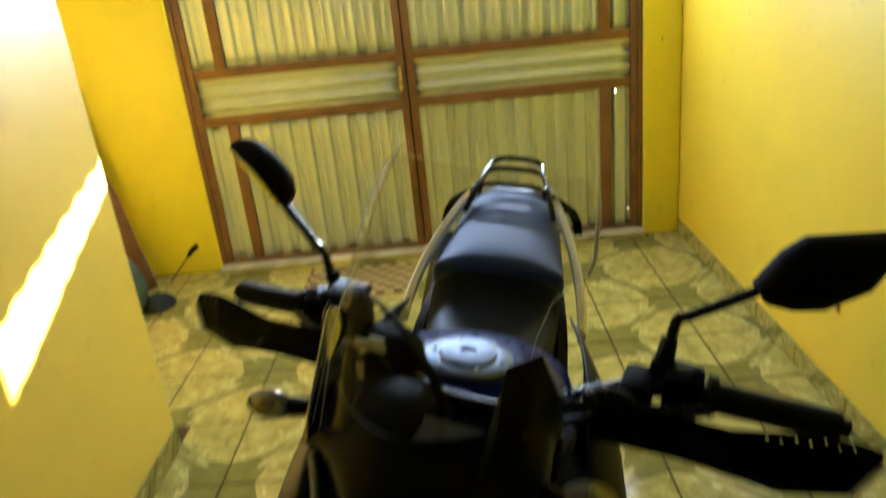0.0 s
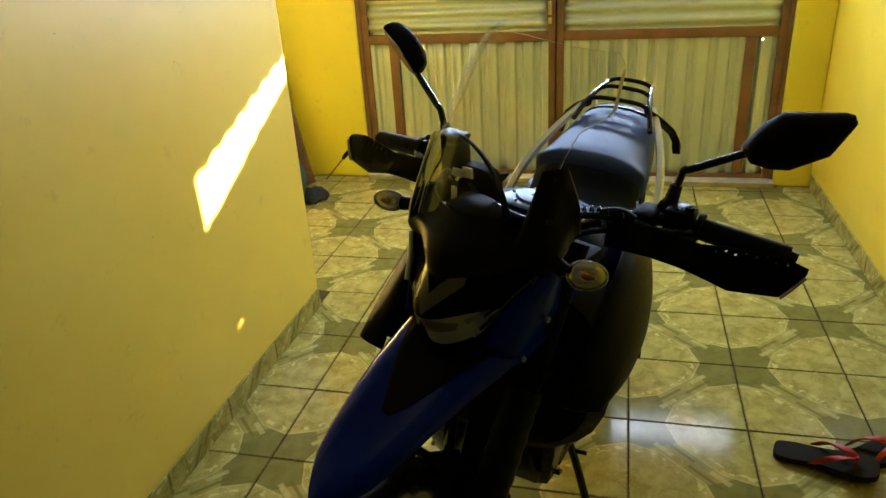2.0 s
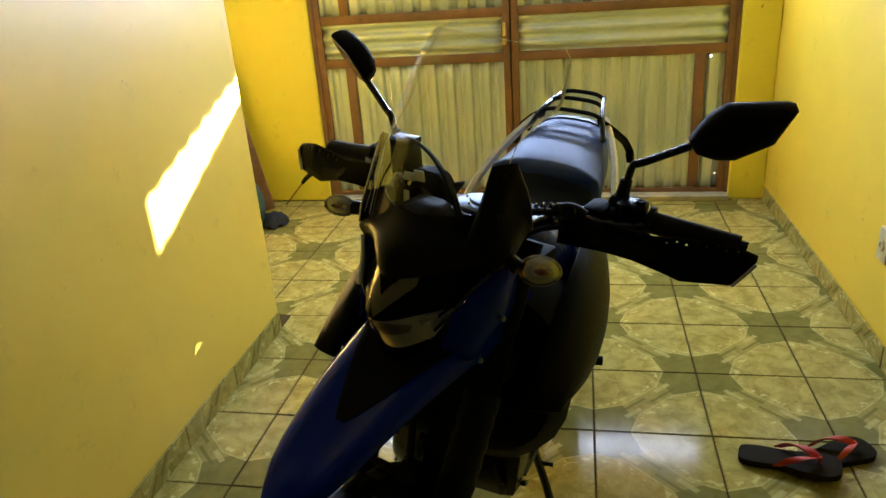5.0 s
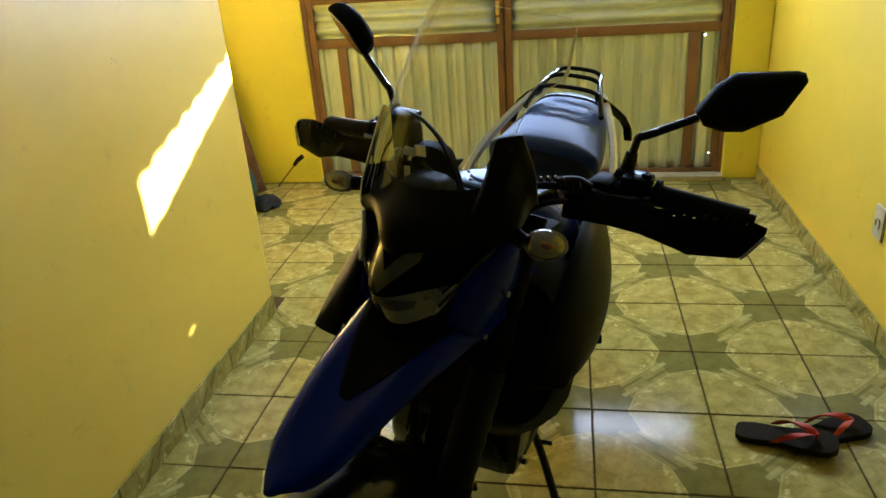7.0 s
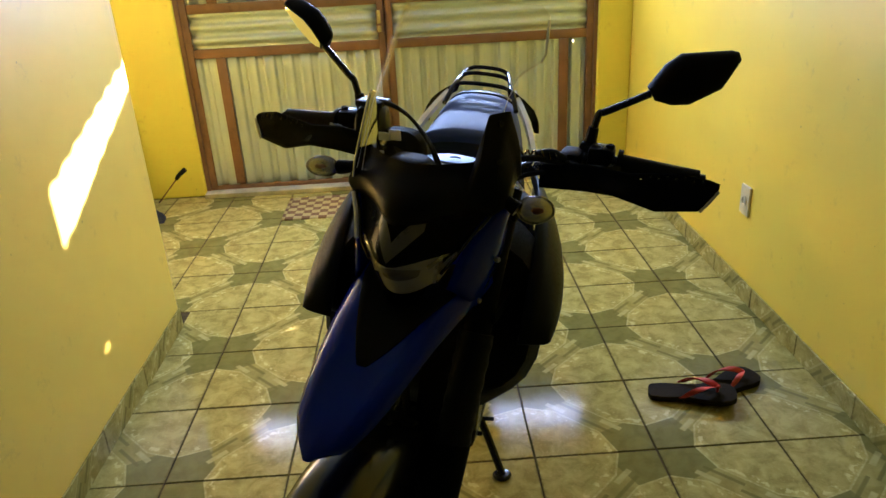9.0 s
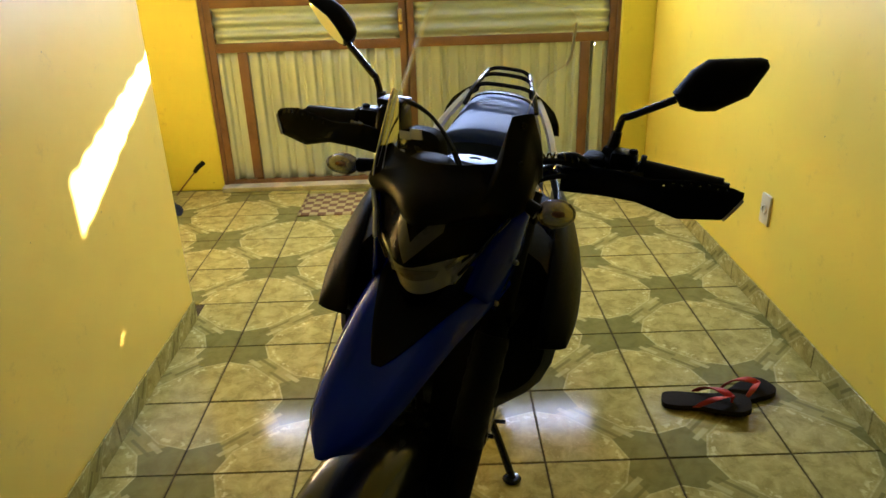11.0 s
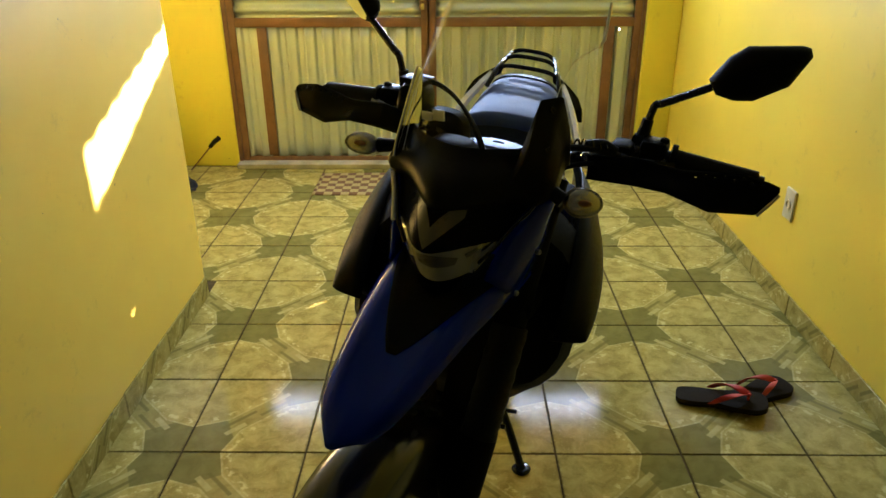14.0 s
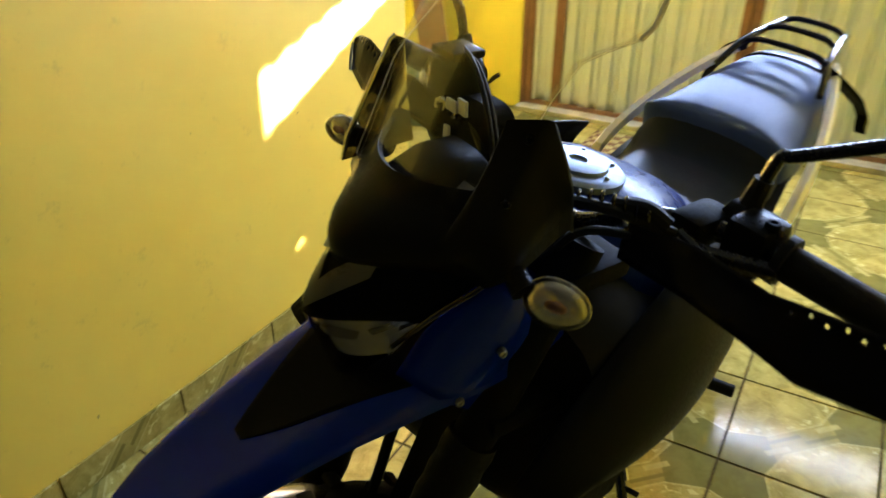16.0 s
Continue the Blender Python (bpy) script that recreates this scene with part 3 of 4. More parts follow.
def build_wheel(put, name, x, radius, width, r_rim):
    prof = [(radius - 0.022, -width * 0.44), (radius - 0.006, -width * 0.3), (radius, 0), (radius - 0.006, width * 0.3), (radius - 0.022, width * 0.44), (r_rim + 0.012, width * 0.5), (r_rim, width * 0.32), (r_rim, -width * 0.32), (r_rim + 0.012, -width * 0.5)]
    tyre = put(name, spin(ring(prof), x, radius), RUBBER, "black knobbly trail tyre on a spoked wheel", smooth=50)
    knobs = []
    for k in range(44):
        a = 2 * math.pi * k / 44
        for y in ((-0.3, 0.3) if k % 2 else (-0.0,)):
            b = box(-0.010, y * width - 0.013, radius - 0.008, 0.010, y * width + 0.013, radius + (0.005 if y == 0 else 0.001), 0.002, 1)
            knobs.append(at(b, Matrix.Rotation(a, 4, "Y")))
    tagged(put("tread", spin(joined(*knobs), x, radius), RUBBER, parent=tyre), kind="stuff")
    rim = [(r_rim + 0.004, -width * 0.36), (r_rim + 0.006, -width * 0.30), (r_rim - 0.010, -width * 0.2), (r_rim - 0.014, 0), (r_rim - 0.010, width * 0.2), (r_rim + 0.006, width * 0.30), (r_rim + 0.004, width * 0.36), (r_rim - 0.006, width * 0.2), (r_rim - 0.018, 0), (r_rim - 0.006, -width * 0.2)]
    put("rim", spin(ring(rim), x, radius), BLACK_METAL, parent=tyre)
    put("hub", spin(at(lathe([(0.0, -0.07), (0.03, -0.07), (0.045, -0.05), (0.03, -0.03), (0.03, 0.03), (0.045, 0.05), (0.03, 0.07), (0, 0.07)], 20), Matrix.Rotation(math.pi / 2, 4, "X")), x, radius), ALLOY, parent=tyre)
    spokes = []
    for k in range(32):
        a, s = 2 * math.pi * k / 32, 1 if k % 2 else -1
        b = a + 0.5 * (1 if k % 4 < 2 else -1)
        spokes.append(tube([(0.044 * math.cos(b), s * 0.05, 0.044 * math.sin(b)), (r_rim * math.cos(a), s * 0.006, r_rim * math.sin(a))], 0.0017, 5, 1))
    tagged(put("spokes", spin(joined(*spokes), x, radius), CHROME, parent=tyre), kind="stuff")
    disc = [(0.06, 0.062), (0.125, 0.062), (0.125, 0.066), (0.06, 0.066)]
    put("brake_disc", spin(ring(disc, 36), x, radius), CHROME, "steel brake disc", parent=tyre)


AX, AZ = 0.395, 0.345
build_wheel(front, "front_wheel", AX, AZ, 0.085, 0.275)
build_wheel(rear, "rear_wheel", 0.0, 0.325, 0.12, 0.235)


# low front fender over the tyre, and the fork
SECTION = [(s * y, d) for s, half in ((-1, ((0.97, 0.12), (1.0, 0.07), (0.97, 0.035), (0.85, 0.018), (0.55, 0.007), (0.2, 0.001))), (1, ((0.2, 0.001), (0.55, 0.007), (0.85, 0.018), (0.97, 0.035), (1.0, 0.07), (0.97, 0.12)))) for y, d in half]


def fender():
    rows = []
    for k in range(23):
        d = -8 + 136 * k / 22
        a = radians(d)
        w = 0.058 * (1 - 0.25 * abs(k / 11 - 1) ** 3)
        r = 0.362 - 0.030 * max(0, (d - 88) / 40)
        rows.append([(AX + (r - d_) * math.cos(a), w * y, AZ + (r - d_) * math.sin(a)) for y, d_ in SECTION])
    ob = front("front_fender", loft(rows, closed=False), FENDER, "black plastic front fender", smooth=60)
    solid(ob, 0.003)


fender()


def fork_leg(flip):
    top, low = Vector((0.03, 0.098, 1.0)), Vector((AX - 0.025, 0.09, AZ))
    way = low - top
    p = [top + way * t for t in (0.0, 0.36, 0.37, 0.92)]
    leg = front("fork_leg", flip(tube([p[0], p[1]], 0.024, 14, 2)), MATT, "black telescopic fork leg")
    rings = []
    for k in range(13):
        t = 0.33 + 0.27 * k / 12
        rings.append((0.0305 if k % 2 else 0.0285, (way * t).length))
    m = Matrix.Translation(top) @ way.to_track_quat("Z", "Y").to_matrix().to_4x4()
    front("fork_boot", flip(at(lathe(rings, 18), m)), RUBBER, "ribbed rubber fork boot", leg)
    front("fork_slider", flip(tube([top + way * 0.58, top + way * 0.97], 0.031, 14, 2, 0.028)), MATT, "", leg)
    front("axle_lug", flip(ball(low.x + 0.012, low.y, low.z, 0.04, 0.022, 0.04)), BLACK_METAL, "", leg)


both(fork_leg)
# added panel that makes the gap between the fork legs dark
cover = []
for t in np.linspace(0.30, 0.80, 11):
    x, z = 0.03 + (AX - 0.055) * t - 0.020, 1.0 + (AZ - 1.0) * t
    cover.append([(x - 0.012 * math.cos(2.5 * s), 0.006 - 0.010 * math.sin(6 * t) + 0.08 * s, z) for s in np.linspace(0, 1, 7)])
solid(front("fork_fill", loft(cover, closed=False), MATT, "matt black fill between the fork legs", smooth=60), 0.004)
front("brake_hose", tube([(0.12, 0.010, 0.80), (0.160, -0.020, 0.73), (0.200, -0.006, 0.66), (0.245, 0.025, 0.60), (0.290, 0.07, 0.52)], 0.007, 8, 5), RUBBER, "black brake hose")
front("top_clamp", box(-0.02, -0.125, 0.955, 0.065, 0.125, 0.980, 0.008), MATT)
front("bottom_clamp", box(0.04, -0.125, 0.80, 0.14, 0.125, 0.825, 0.008), MATT)
front("brake_caliper", box(AX - 0.12, 0.07, AZ + 0.06, AX - 0.04, 0.115, AZ + 0.15, 0.012), BLACK_METAL)


# beak with its dark insert
BEAK = [(0.02, 0.110, 0.965, 0.06), (0.08, 0.116, 0.93, 0.055), (0.15, 0.114, 0.90, 0.034), (0.22, 0.104, 0.876, 0.020), (0.29, 0.092, 0.853, 0.011), (0.35, 0.081, 0.832, 0.009), (0.41, 0.069, 0.811, 0.011), (0.455, 0.057, 0.795, 0.011), (0.488, 0.044, 0.782, 0.009), (0.506, 0.032, 0.774, 0.007), (0.514, 0.020, 0.768, 0.004)]


def beak_row(x, w, z, drop, grow=0.0):
    out = []
    for k in range(17):
        y = -1 + 2 * k / 16
        a = abs(y)
        dip = -0.012 * max(0, 1 - a / 0.55) ** 0.6 * (1 if x < 0.44 else 0.4)
        fall = drop * max(0, (a - 0.66) / 0.34) ** 1.6
        out.append((x - 0.030 * a * a * max(0, (x - 0.44) / 0.074), w * (y if a < 0.8 else math.copysign(0.8 + (a - 0.8) * 0.8, y)), z + 0.010 * (1 - a) + dip - fall + grow))
    return out


beak = front("beak", loft([beak_row(*r) for r in BEAK], closed=False), BLUE, "deep blue gloss plastic beak", smooth=60)
solid(beak, 0.003)


def beak_top(x, y):
    """Height of the beak's skin."""
    for p, q in zip(BEAK, BEAK[1:]):
        if p[0] <= x <= q[0]:
            t = (x - p[0]) / (q[0] - p[0])
            row = beak_row(*[a + (b - a) * t for a, b in zip(p, q)])
            for l, r in zip(row, row[1:]):
                if l[1] <= y <= r[1]:
                    return l[2] + (r[2] - l[2]) * (y - l[1]) / (r[1] - l[1])
    return 0.9


rows = []
for x in np.linspace(0.15, 0.364, 14):
    w = 0.080 * min(1.0, (0.370 - x) / 0.168) ** 0.8 + 0.002
    rows.append([(x, w * k, beak_top(x, w * k) + 0.0015) for k in np.linspace(-1, 1, 13)])
solid(front("beak_insert", loft(rows, closed=False), MATT, "matt black insert", beak, 60), 0.0015)


def side_wing(flip):
    """Blue cheek from the beak up beside the headlight to the bars."""
    inner = ((0.228, 0.074, 0.900), (0.205, 0.086, 0.954), (0.150, 0.122, 1.018))
    outer = ((0.158, 0.101, 0.838), (0.108, 0.120, 0.925), (0.112, 0.128, 0.998))
    rows = []
    for t in np.linspace(0, 1, 11):
        a, b = (Vector([float(np.interp(t, (0, 0.45, 1), [p[i] for p in line])) for i in range(3)]) for line in (inner, outer))
        rows.append([a.lerp(b, s) + Vector((0.004, 0.010, 0.002)) * math.sin(math.pi * s) for s in np.linspace(0, 1, 7)])
    ob = front("side_cheek", flip(loft(rows, closed=False)), BLUE, "deep blue side cheek", smooth=60)
    solid(ob, 0.004)
    for x, y, z in ((0.174, 0.1065, 0.862), (0.140, 0.122, 0.922)):
        front("cheek_screw", flip(screw(x, y, z, (0.3, 1, 0.1), 0.0045)), ALLOY, "", ob)


both(side_wing)


# headlight, mask, cowl
def mask_point(y, z):
    """The mask's face: x over the plane of the lamp."""
    return 0.286 - 0.085 * (1 - math.exp(-(abs(y) / 0.06) ** 2.2)) - 0.70 * max(0, z - 0.948) - 0.35 * max(0, 0.948 - z)


def face(outline_rows, lift=0.0):
    return loft([[(mask_point(y, z) + lift, y, z) for y, z in row] for row in outline_rows], closed=False)


def between(low, high, n=15, m=8):
    """Rows from a lower to an upper edge, each a function of y in -1..1 giving (y, z)."""
    rows = []
    for i in range(m):
        t = i / (m - 1)
        rows.append([tuple(a + (b - a) * t for a, b in zip(low(k), high(k))) for k in np.linspace(-1, 1, n)])
    return rows


def v_low(k):
    return (0.080 * k * (0.72 + 0.28 * abs(k)), 0.852 + 0.099 * abs(k) ** 1.55)


def v_mid(k):
    return (0.080 * k, 0.948 + 0.009 * abs(k) ** 1.3)


def v_top(k):
    return (0.117 * k, 1.018 + 0.004 * abs(k))


def patch(a, b, c, d, lift, n=7):
    """A four-cornered piece of the face, from the line a-b to the line c-d."""
    rows = []
    for t in np.linspace(0, 1, 4):
        p, q = ([o[i] + (e[i] - o[i]) * t for i in (0, 1)] for o, e in ((a, c), (b, d)))
        rows.append([(p[0] + (q[0] - p[0]) * w, p[1] + (q[1] - p[1]) * w) for w in np.linspace(0, 1, n)])
    return face(rows, lift)


lamp = front("headlight", face(between(v_low, v_mid), -0.022), BLACK_GLOSS, "clear V-shaped headlight with dark surround", smooth=60)
front("reflector", face(between(lambda k: (0.050 * k + 0.004, 0.889 + 0.018 * k * k), lambda k: (0.060 * k + 0.002, 0.946 + 0.004 * abs(k))), -0.012), REFLECTOR, "bright lamp reflector", lamp, 60)
front("bulb_shield", face(between(lambda k: (0.026 * k + 0.008, 0.918 + 0.004 * k * k), lambda k: (0.030 * k + 0.008, 0.940 - 0.006 * k * k)), -0.008), SHIELD, "dark bulb shield", lamp, 60)
front("chin_plate", face(between(lambda k: (0.030 * k, 0.859 + 0.014 * abs(k) ** 1.5), lambda k: (0.040 * k, 0.882 + 0.010 * k * k)), -0.008), BLACK_GLOSS, "dark lower lamp plate", lamp, 60)
for s in (-1, 1):
    # bowl sides in plain silver, standing for the wall mirrored in them
    rim, deep = [(s * 0.060, 0.949), (s * 0.052, 0.903)], [(s * 0.040, 0.944), (s * 0.036, 0.898)]
    front("reflector_side", loft([[(mask_point(*p) - 0.004, *p) for p in rim], [(mask_point(*p) - 0.026, *p) for p in deep]], closed=False), SILVER, "bright side of the reflector", lamp, 0)
    front("marker_blade", patch((s * 0.056, 0.912), (s * 0.079, 0.951), (s * 0.050, 0.926), (s * 0.077, 0.956), -0.006), SILVER, "pale marker blade", lamp)
    front("marker_blade", patch((s * 0.047, 0.932), (s * 0.074, 0.957), (s * 0.045, 0.940), (s * 0.068, 0.958), -0.005), BOWL, "bright marker blade", lamp)
    front("marker_line", tube([(mask_point(0.054, 0.905) - 0.004, s * 0.054, 0.905), (mask_point(0.079, 0.948) - 0.002, s * 0.079, 0.948)], 0.0012, 6, 2), CHROME, "", lamp)
front("lens", face(between(v_low, v_mid), 0.0), LENS, "clear lens", lamp, 60)
mask = front("mask", face(between(v_mid, v_top)), MASK_BLACK, "smoked black headlight mask", smooth=60)
solid(mask, 0.004)
rows = between(lambda k: (0.037 * k, 0.953 + 0.038 * abs(k)), lambda k: (0.037 * k, 0.979 + 0.040 * abs(k) ** 0.8), 13, 4)
front("chevron", face(rows, 0.004), SMOKE, "grey chevron emblem panel", mask)


def trim(flip):
    pts = [(mask_point(v_low(k)[0], v_low(k)[1]) + 0.002, v_low(k)[0], v_low(k)[1]) for k in (0.80, 0.9, 1.0)]
    pts += [(mask_point(y, z) + 0.003, y, z) for y, z in ((0.095, 0.978), (0.110, 0.998), (0.117, 1.014))]
    front("edge_trim", flip(tube(pts, 0.0026, 8, 4)), BLACK_GLOSS, "gloss black edge trim", mask)


both(trim)
# silver tube in place of the sun patch mirrored in the trim
front("trim_glint", mirrored(tube([(mask_point(y, z) + 0.007, y + 0.004, z) for y, z in ((0.081, 0.950), (0.096, 0.978), (0.112, 1.004))], 0.0036, 8, 4)), SILVER, "silver strip for the sun patch's reflection on the trim", mask)


def cowl():
    """The bowl over the mask; its sides stand up as fins beside the instruments."""
    rows = []
    left = ((0.0, 0.080, 0.094, 0.117, 0.130, 0.134), (1.076, 1.080, 1.149, 1.152, 1.100, 1.05))
    right = ((0.0, 0.080, 0.097, 0.106, 0.112, 0.118), (1.076, 1.074, 1.072, 1.075, 1.070, 1.05))
    for k in np.linspace(-1, 1, 81):
        a = abs(k)
        ys, zs = left if k > 0 else right
        y = ys[-1] * a
        zt = float(np.interp(y, ys, zs))
        top = Vector((0.192 - 0.080 * (y / 0.118) ** 1.9, math.copysign(y, k), zt))
        yl = 0.115 * k
        low = Vector((mask_point(yl, 1.0) + 0.002, yl, 0.998 + 0.006 * a))
        row = []
        for t in np.linspace(0, 1, 9):
            p = low.lerp(top, t)
            row.append(p + Vector((0.020, 0.020 * k * a, 0.003)) * math.sin(math.pi * min(1, t * 1.25)) ** 0.9 * (1 - 0.3 * a))
        rows.append(row + [top + Vector((-0.005, 0, -0.004))])
    ob = front("cowl", loft(rows, closed=False), COWL, "black satin front cowl with two upright fins", smooth=50)
    solid(ob, 0.004)
    side = [(0.186, 1.036), (0.180, 1.060), (0.160, 1.098), (0.130, 1.154), (0.124, 1.158), (0.114, 1.154), (0.110, 1.100), (0.100, 1.040)]
    plate = front("side_wing", at(prism(side, 0.003, 0.0008), Matrix.Translation((0, -0.104, 0)) @ Matrix.Rotation(math.pi / 2, 4, "X")), SMOKED_CLEAR, "smoked acrylic side wing", ob)
    plate.visible_shadow = False
    # polished tube added so the wing's edge shows the sun patch's reflection
    front("wing_edge", tube([(x, -0.1065, z) for x, z in side[:5]], 0.0024, 8, 1), CHROME, "", ob)
    for x, y, z in ((0.127, -0.111, 1.132), (0.150, -0.111, 1.085), (0.128, 0.108, 1.135), (0.152, 0.116, 1.085)):
        front("screen_bolt", screw(x, y, z, (0.6, math.copysign(0.8, y), 0.1), 0.005), BLACK_METAL, "", ob)
    return ob


cowl()


# clear touring screen with its straps
def screen():
    rows = []
    for z in np.linspace(1.045, 1.305, 27):
        xc = float(np.interp(z, (1.045, 1.155, 1.305), (0.196, 0.140, 0.054)))
        yr = float(np.interp(z, (1.045, 1.158, 1.25, 1.295, 1.305), (0.098, 0.104, 0.096, 0.084, 0.074)))
        yl = float(np.interp(z, (1.045, 1.165, 1.198, 1.218, 1.285, 1.305), (0.100, 0.110, 0.119, 0.146, 0.138, 0.122)))
        fold = 0.030 * min(1.0, max(0.0, (z - 1.14) / 0.06))
        row = [(xc - 0.022 - fold, -yr - 0.1 * fold, z), (xc - 0.022 - fold / 2, -yr - 0.08 * fold, z)]
        back = float(np.interp(z, (1.045, 1.198, 1.218), (0.022, 0.026, 0.052)))
        row += [(xc - (0.022 if k < 0 else back) * k * k, (yr if k < 0 else yl) * k, z - 0.016 * max(0, z - 1.26) / 0.045 * k * (k > 0)) for k in np.linspace(-0.99, 1, 17)]
        rows.append(row)
    rim = [r[0] for r in rows] + rows[-1][1:-1] + [r[-1] for r in rows[::-1]]
    ob = front("windscreen", loft(rows, closed=False), CLEAR, "clear acrylic touring windscreen", smooth=60)
    solid(ob, 0.003)
    ob.visible_shadow = False
    # pale tube added for the wall's reflection along the folded edge
    front("edge_glint", tube([r[-1] for r in rows if 1.205 < r[-1][2] < 1.272], 0.0022, 8, 1), EDGE, "pale strip for the wall's reflection along the fold", ob)
    front("screen_edge", tube(rim, 0.0004, 6, 1), EDGE, "pale polished edge", ob)


screen()
# two added fills that make the inside of the cowl dark
front("cowl_fill", loft([oval(x, w, z0, z1, 3.2, y=-0.062) for x, w, z0, z1 in ((0.045, 0.030, 0.985, 1.030), (0.060, 0.044, 0.965, 1.046), (0.100, 0.046, 0.955, 1.046), (0.140, 0.036, 0.96, 1.036))]), MATT, "matt black fill behind the cowl", smooth=50)
front("interior_fill", loft([oval(x, w, z0, z1, 3.2, y=-0.118) for x, w, z0, z1 in ((-0.030, 0.034, 0.97, 1.050), (-0.022, 0.044, 0.96, 1.062), (0.004, 0.044, 0.96, 1.062), (0.012, 0.036, 0.97, 1.052))]), MATT, "matt black fill for the dark interior", smooth=50)
panel = front("instrument_panel", at(box(-0.03, -0.062, -0.018, 0.03, 0.062, 0.018, 0.008), pose(0.105, 0.0, 1.000, 0, 25, 0)), BLACK, "black instrument panel")
front("dial_glass", at(box(-0.024, -0.054, 0.0165, 0.024, 0.054, 0.0195, 0.001), pose(0.105, 0.0, 1.000, 0, 25, 0)), SMOKE, "", panel)
pod = front("brake_reservoir", loft([oval(x, w, z0, z1, 3.4, y=-0.172) for x, w, z0, z1 in ((0.028, 0.016, 1.00, 1.085), (0.024, 0.023, 0.99, 1.098), (0.012, 0.026, 0.985, 1.102), (-0.022, 0.026, 0.985, 1.102), (-0.030, 0.022, 0.99, 1.096))]), BLACK, "dark upright brake fluid reservoir", smooth=50)
front("reservoir_lid", box(-0.026, -0.196, 1.099, 0.020, -0.148, 1.109, 0.003), BLACK, "", pod)
bracket = front("steel_bracket", joined(at(box(-0.002, -0.010, -0.007, 0.002, 0.010, 0.007, 0.001), pose(0.030, -0.133, 1.056, 0, 0, 0)), at(box(-0.002, -0.012, -0.009, 0.002, 0.012, 0.009, 0.001), pose(0.030, -0.112, 1.061, 8, 0, -14)), at(box(-0.002, -0.005, -0.012, 0.002, 0.005, 0.012, 0.001), pose(0.032, -0.138, 1.018, 0, 0, 0))), SILVER, "bent steel bracket")
front("bracket_bolt", screw(0.030, -0.155, 1.049, (1, 0.4, 0.25), 0.010), CHROME, "", bracket)


# handlebar, grips, levers, guards, mirrors
bar_pts = [(-0.055, -0.395, 1.035), (-0.03, -0.22, 1.052), (0.0, -0.13, 1.036), (0.005, -0.06, 0.996), (0.005, 0.06, 0.996), (0.0, 0.13, 1.036), (-0.03, 0.22, 1.052), (-0.055, 0.395, 1.035)]
handlebar = front("handlebar", tube(bar_pts, 0.011, 12, 6), BLACK_METAL, "black steel handlebar")


def controls(flip):
    front("grip", flip(joined(tube([(-0.037, 0.262, 1.049), (-0.054, 0.385, 1.036)], 0.0165, 14, 4), tube([(-0.036, 0.256, 1.05), (-0.037, 0.264, 1.049)], 0.023, 14, 1))), RUBBER, "ribbed rubber grip", handlebar)
    front("switch_block", flip(box(-0.055, 0.212, 1.028, -0.012, 0.252, 1.076, 0.008)), BLACK, "", handlebar)
    front("lever_perch", flip(joined(box(-0.048, 0.168, 1.036, 0.006, 0.204, 1.066, 0.009), tube([(-0.050, 0.196, 1.052), (-0.046, 0.236, 1.054)], 0.022, 14, 2), screw(-0.03, 0.245, 1.078, (0, 0, 1), 0.007))), MATT, "", handlebar)
    front("lever", flip(tube([(0.012, 0.188, 1.052), (0.018, 0.25, 1.044), (0.004, 0.33, 1.034), (-0.008, 0.385, 1.027)], 0.0065, 8, 5)), BLACK_METAL, "black control lever", handlebar)
    clamp = front("bar_clamp", flip(box(-0.010, 0.132, 1.026, 0.020, 0.148, 1.050, 0.007)), BLACK_METAL, "black guard clamp", handlebar)
    front("clamp_bolt", flip(joined(screw(0.020, 0.140, 1.043, (1, 0, 0.4), 0.008), screw(0.012, 0.158, 1.060, (0.6, 0, 1), 0.006))), CHROME, "bright clamp bolt", clamp)


both(controls)


def guard(flip):
    """A bent plate in front of the grip: a face, and above it a ledge drilled with two rows of slots."""
    ys = np.linspace(0.150, 0.420, 85)
    rows = []
    for y in ys:
        zu = float(np.interp(y, (0.15, 0.217, 0.285, 0.33, 0.371, 0.405, 0.420), (1.052, 1.062, 1.055, 1.060, 1.063, 1.056, 1.051)))
        zl = float(np.interp(y, (0.15, 0.23, 0.272, 0.335, 0.397, 0.420), (1.014, 1.025, 1.029, 1.006, 1.011, 1.044)))
        xu = float(np.interp(y, (0.15, 0.217, 0.285, 0.371, 0.420), (0.030, 0.029, 0.022, 0.006, -0.006)))
        xl = float(np.interp(y, (0.15, 0.272, 0.335, 0.397, 0.420), (0.040, 0.056, 0.038, 0.020, 0.003)))
        knee = zu - min(0.012, 0.5 * (zu - zl))
        plate = [(xl + (xu + 0.008 - xl) * t, y, zl + (knee - zl) * t) for t in np.linspace(0, 1, 4)]
        rows.append(plate + [(xu + 0.008 - 0.008 * t, y, knee + (zu - knee) * t) for t in (0.28, 0.5, 0.72, 1.0)])
    bm = loft(rows, closed=False)
    bm.faces.ensure_lookup_table()
    wide = len(rows[0]) - 1
    gone = [bm.faces[i * wide + c] for i in range(46, 79) for c in (4, 5) if (i + (4 if c == 5 else 0)) % 8 == 0]
    bmesh.ops.delete(bm, geom=gone, context="FACES")
    g = front("handguard", flip(bm), GUARD, "black plastic handguard with drilled vents", smooth=28)
    solid(g, 0.004)
    front("guard_end", flip(tube([(0.004, 0.4205, 1.042), (0.014, 0.410, 1.026), (0.021, 0.399, 1.011)], 0.0022, 8, 2)), ALLOY, "pale worn guard end", g)
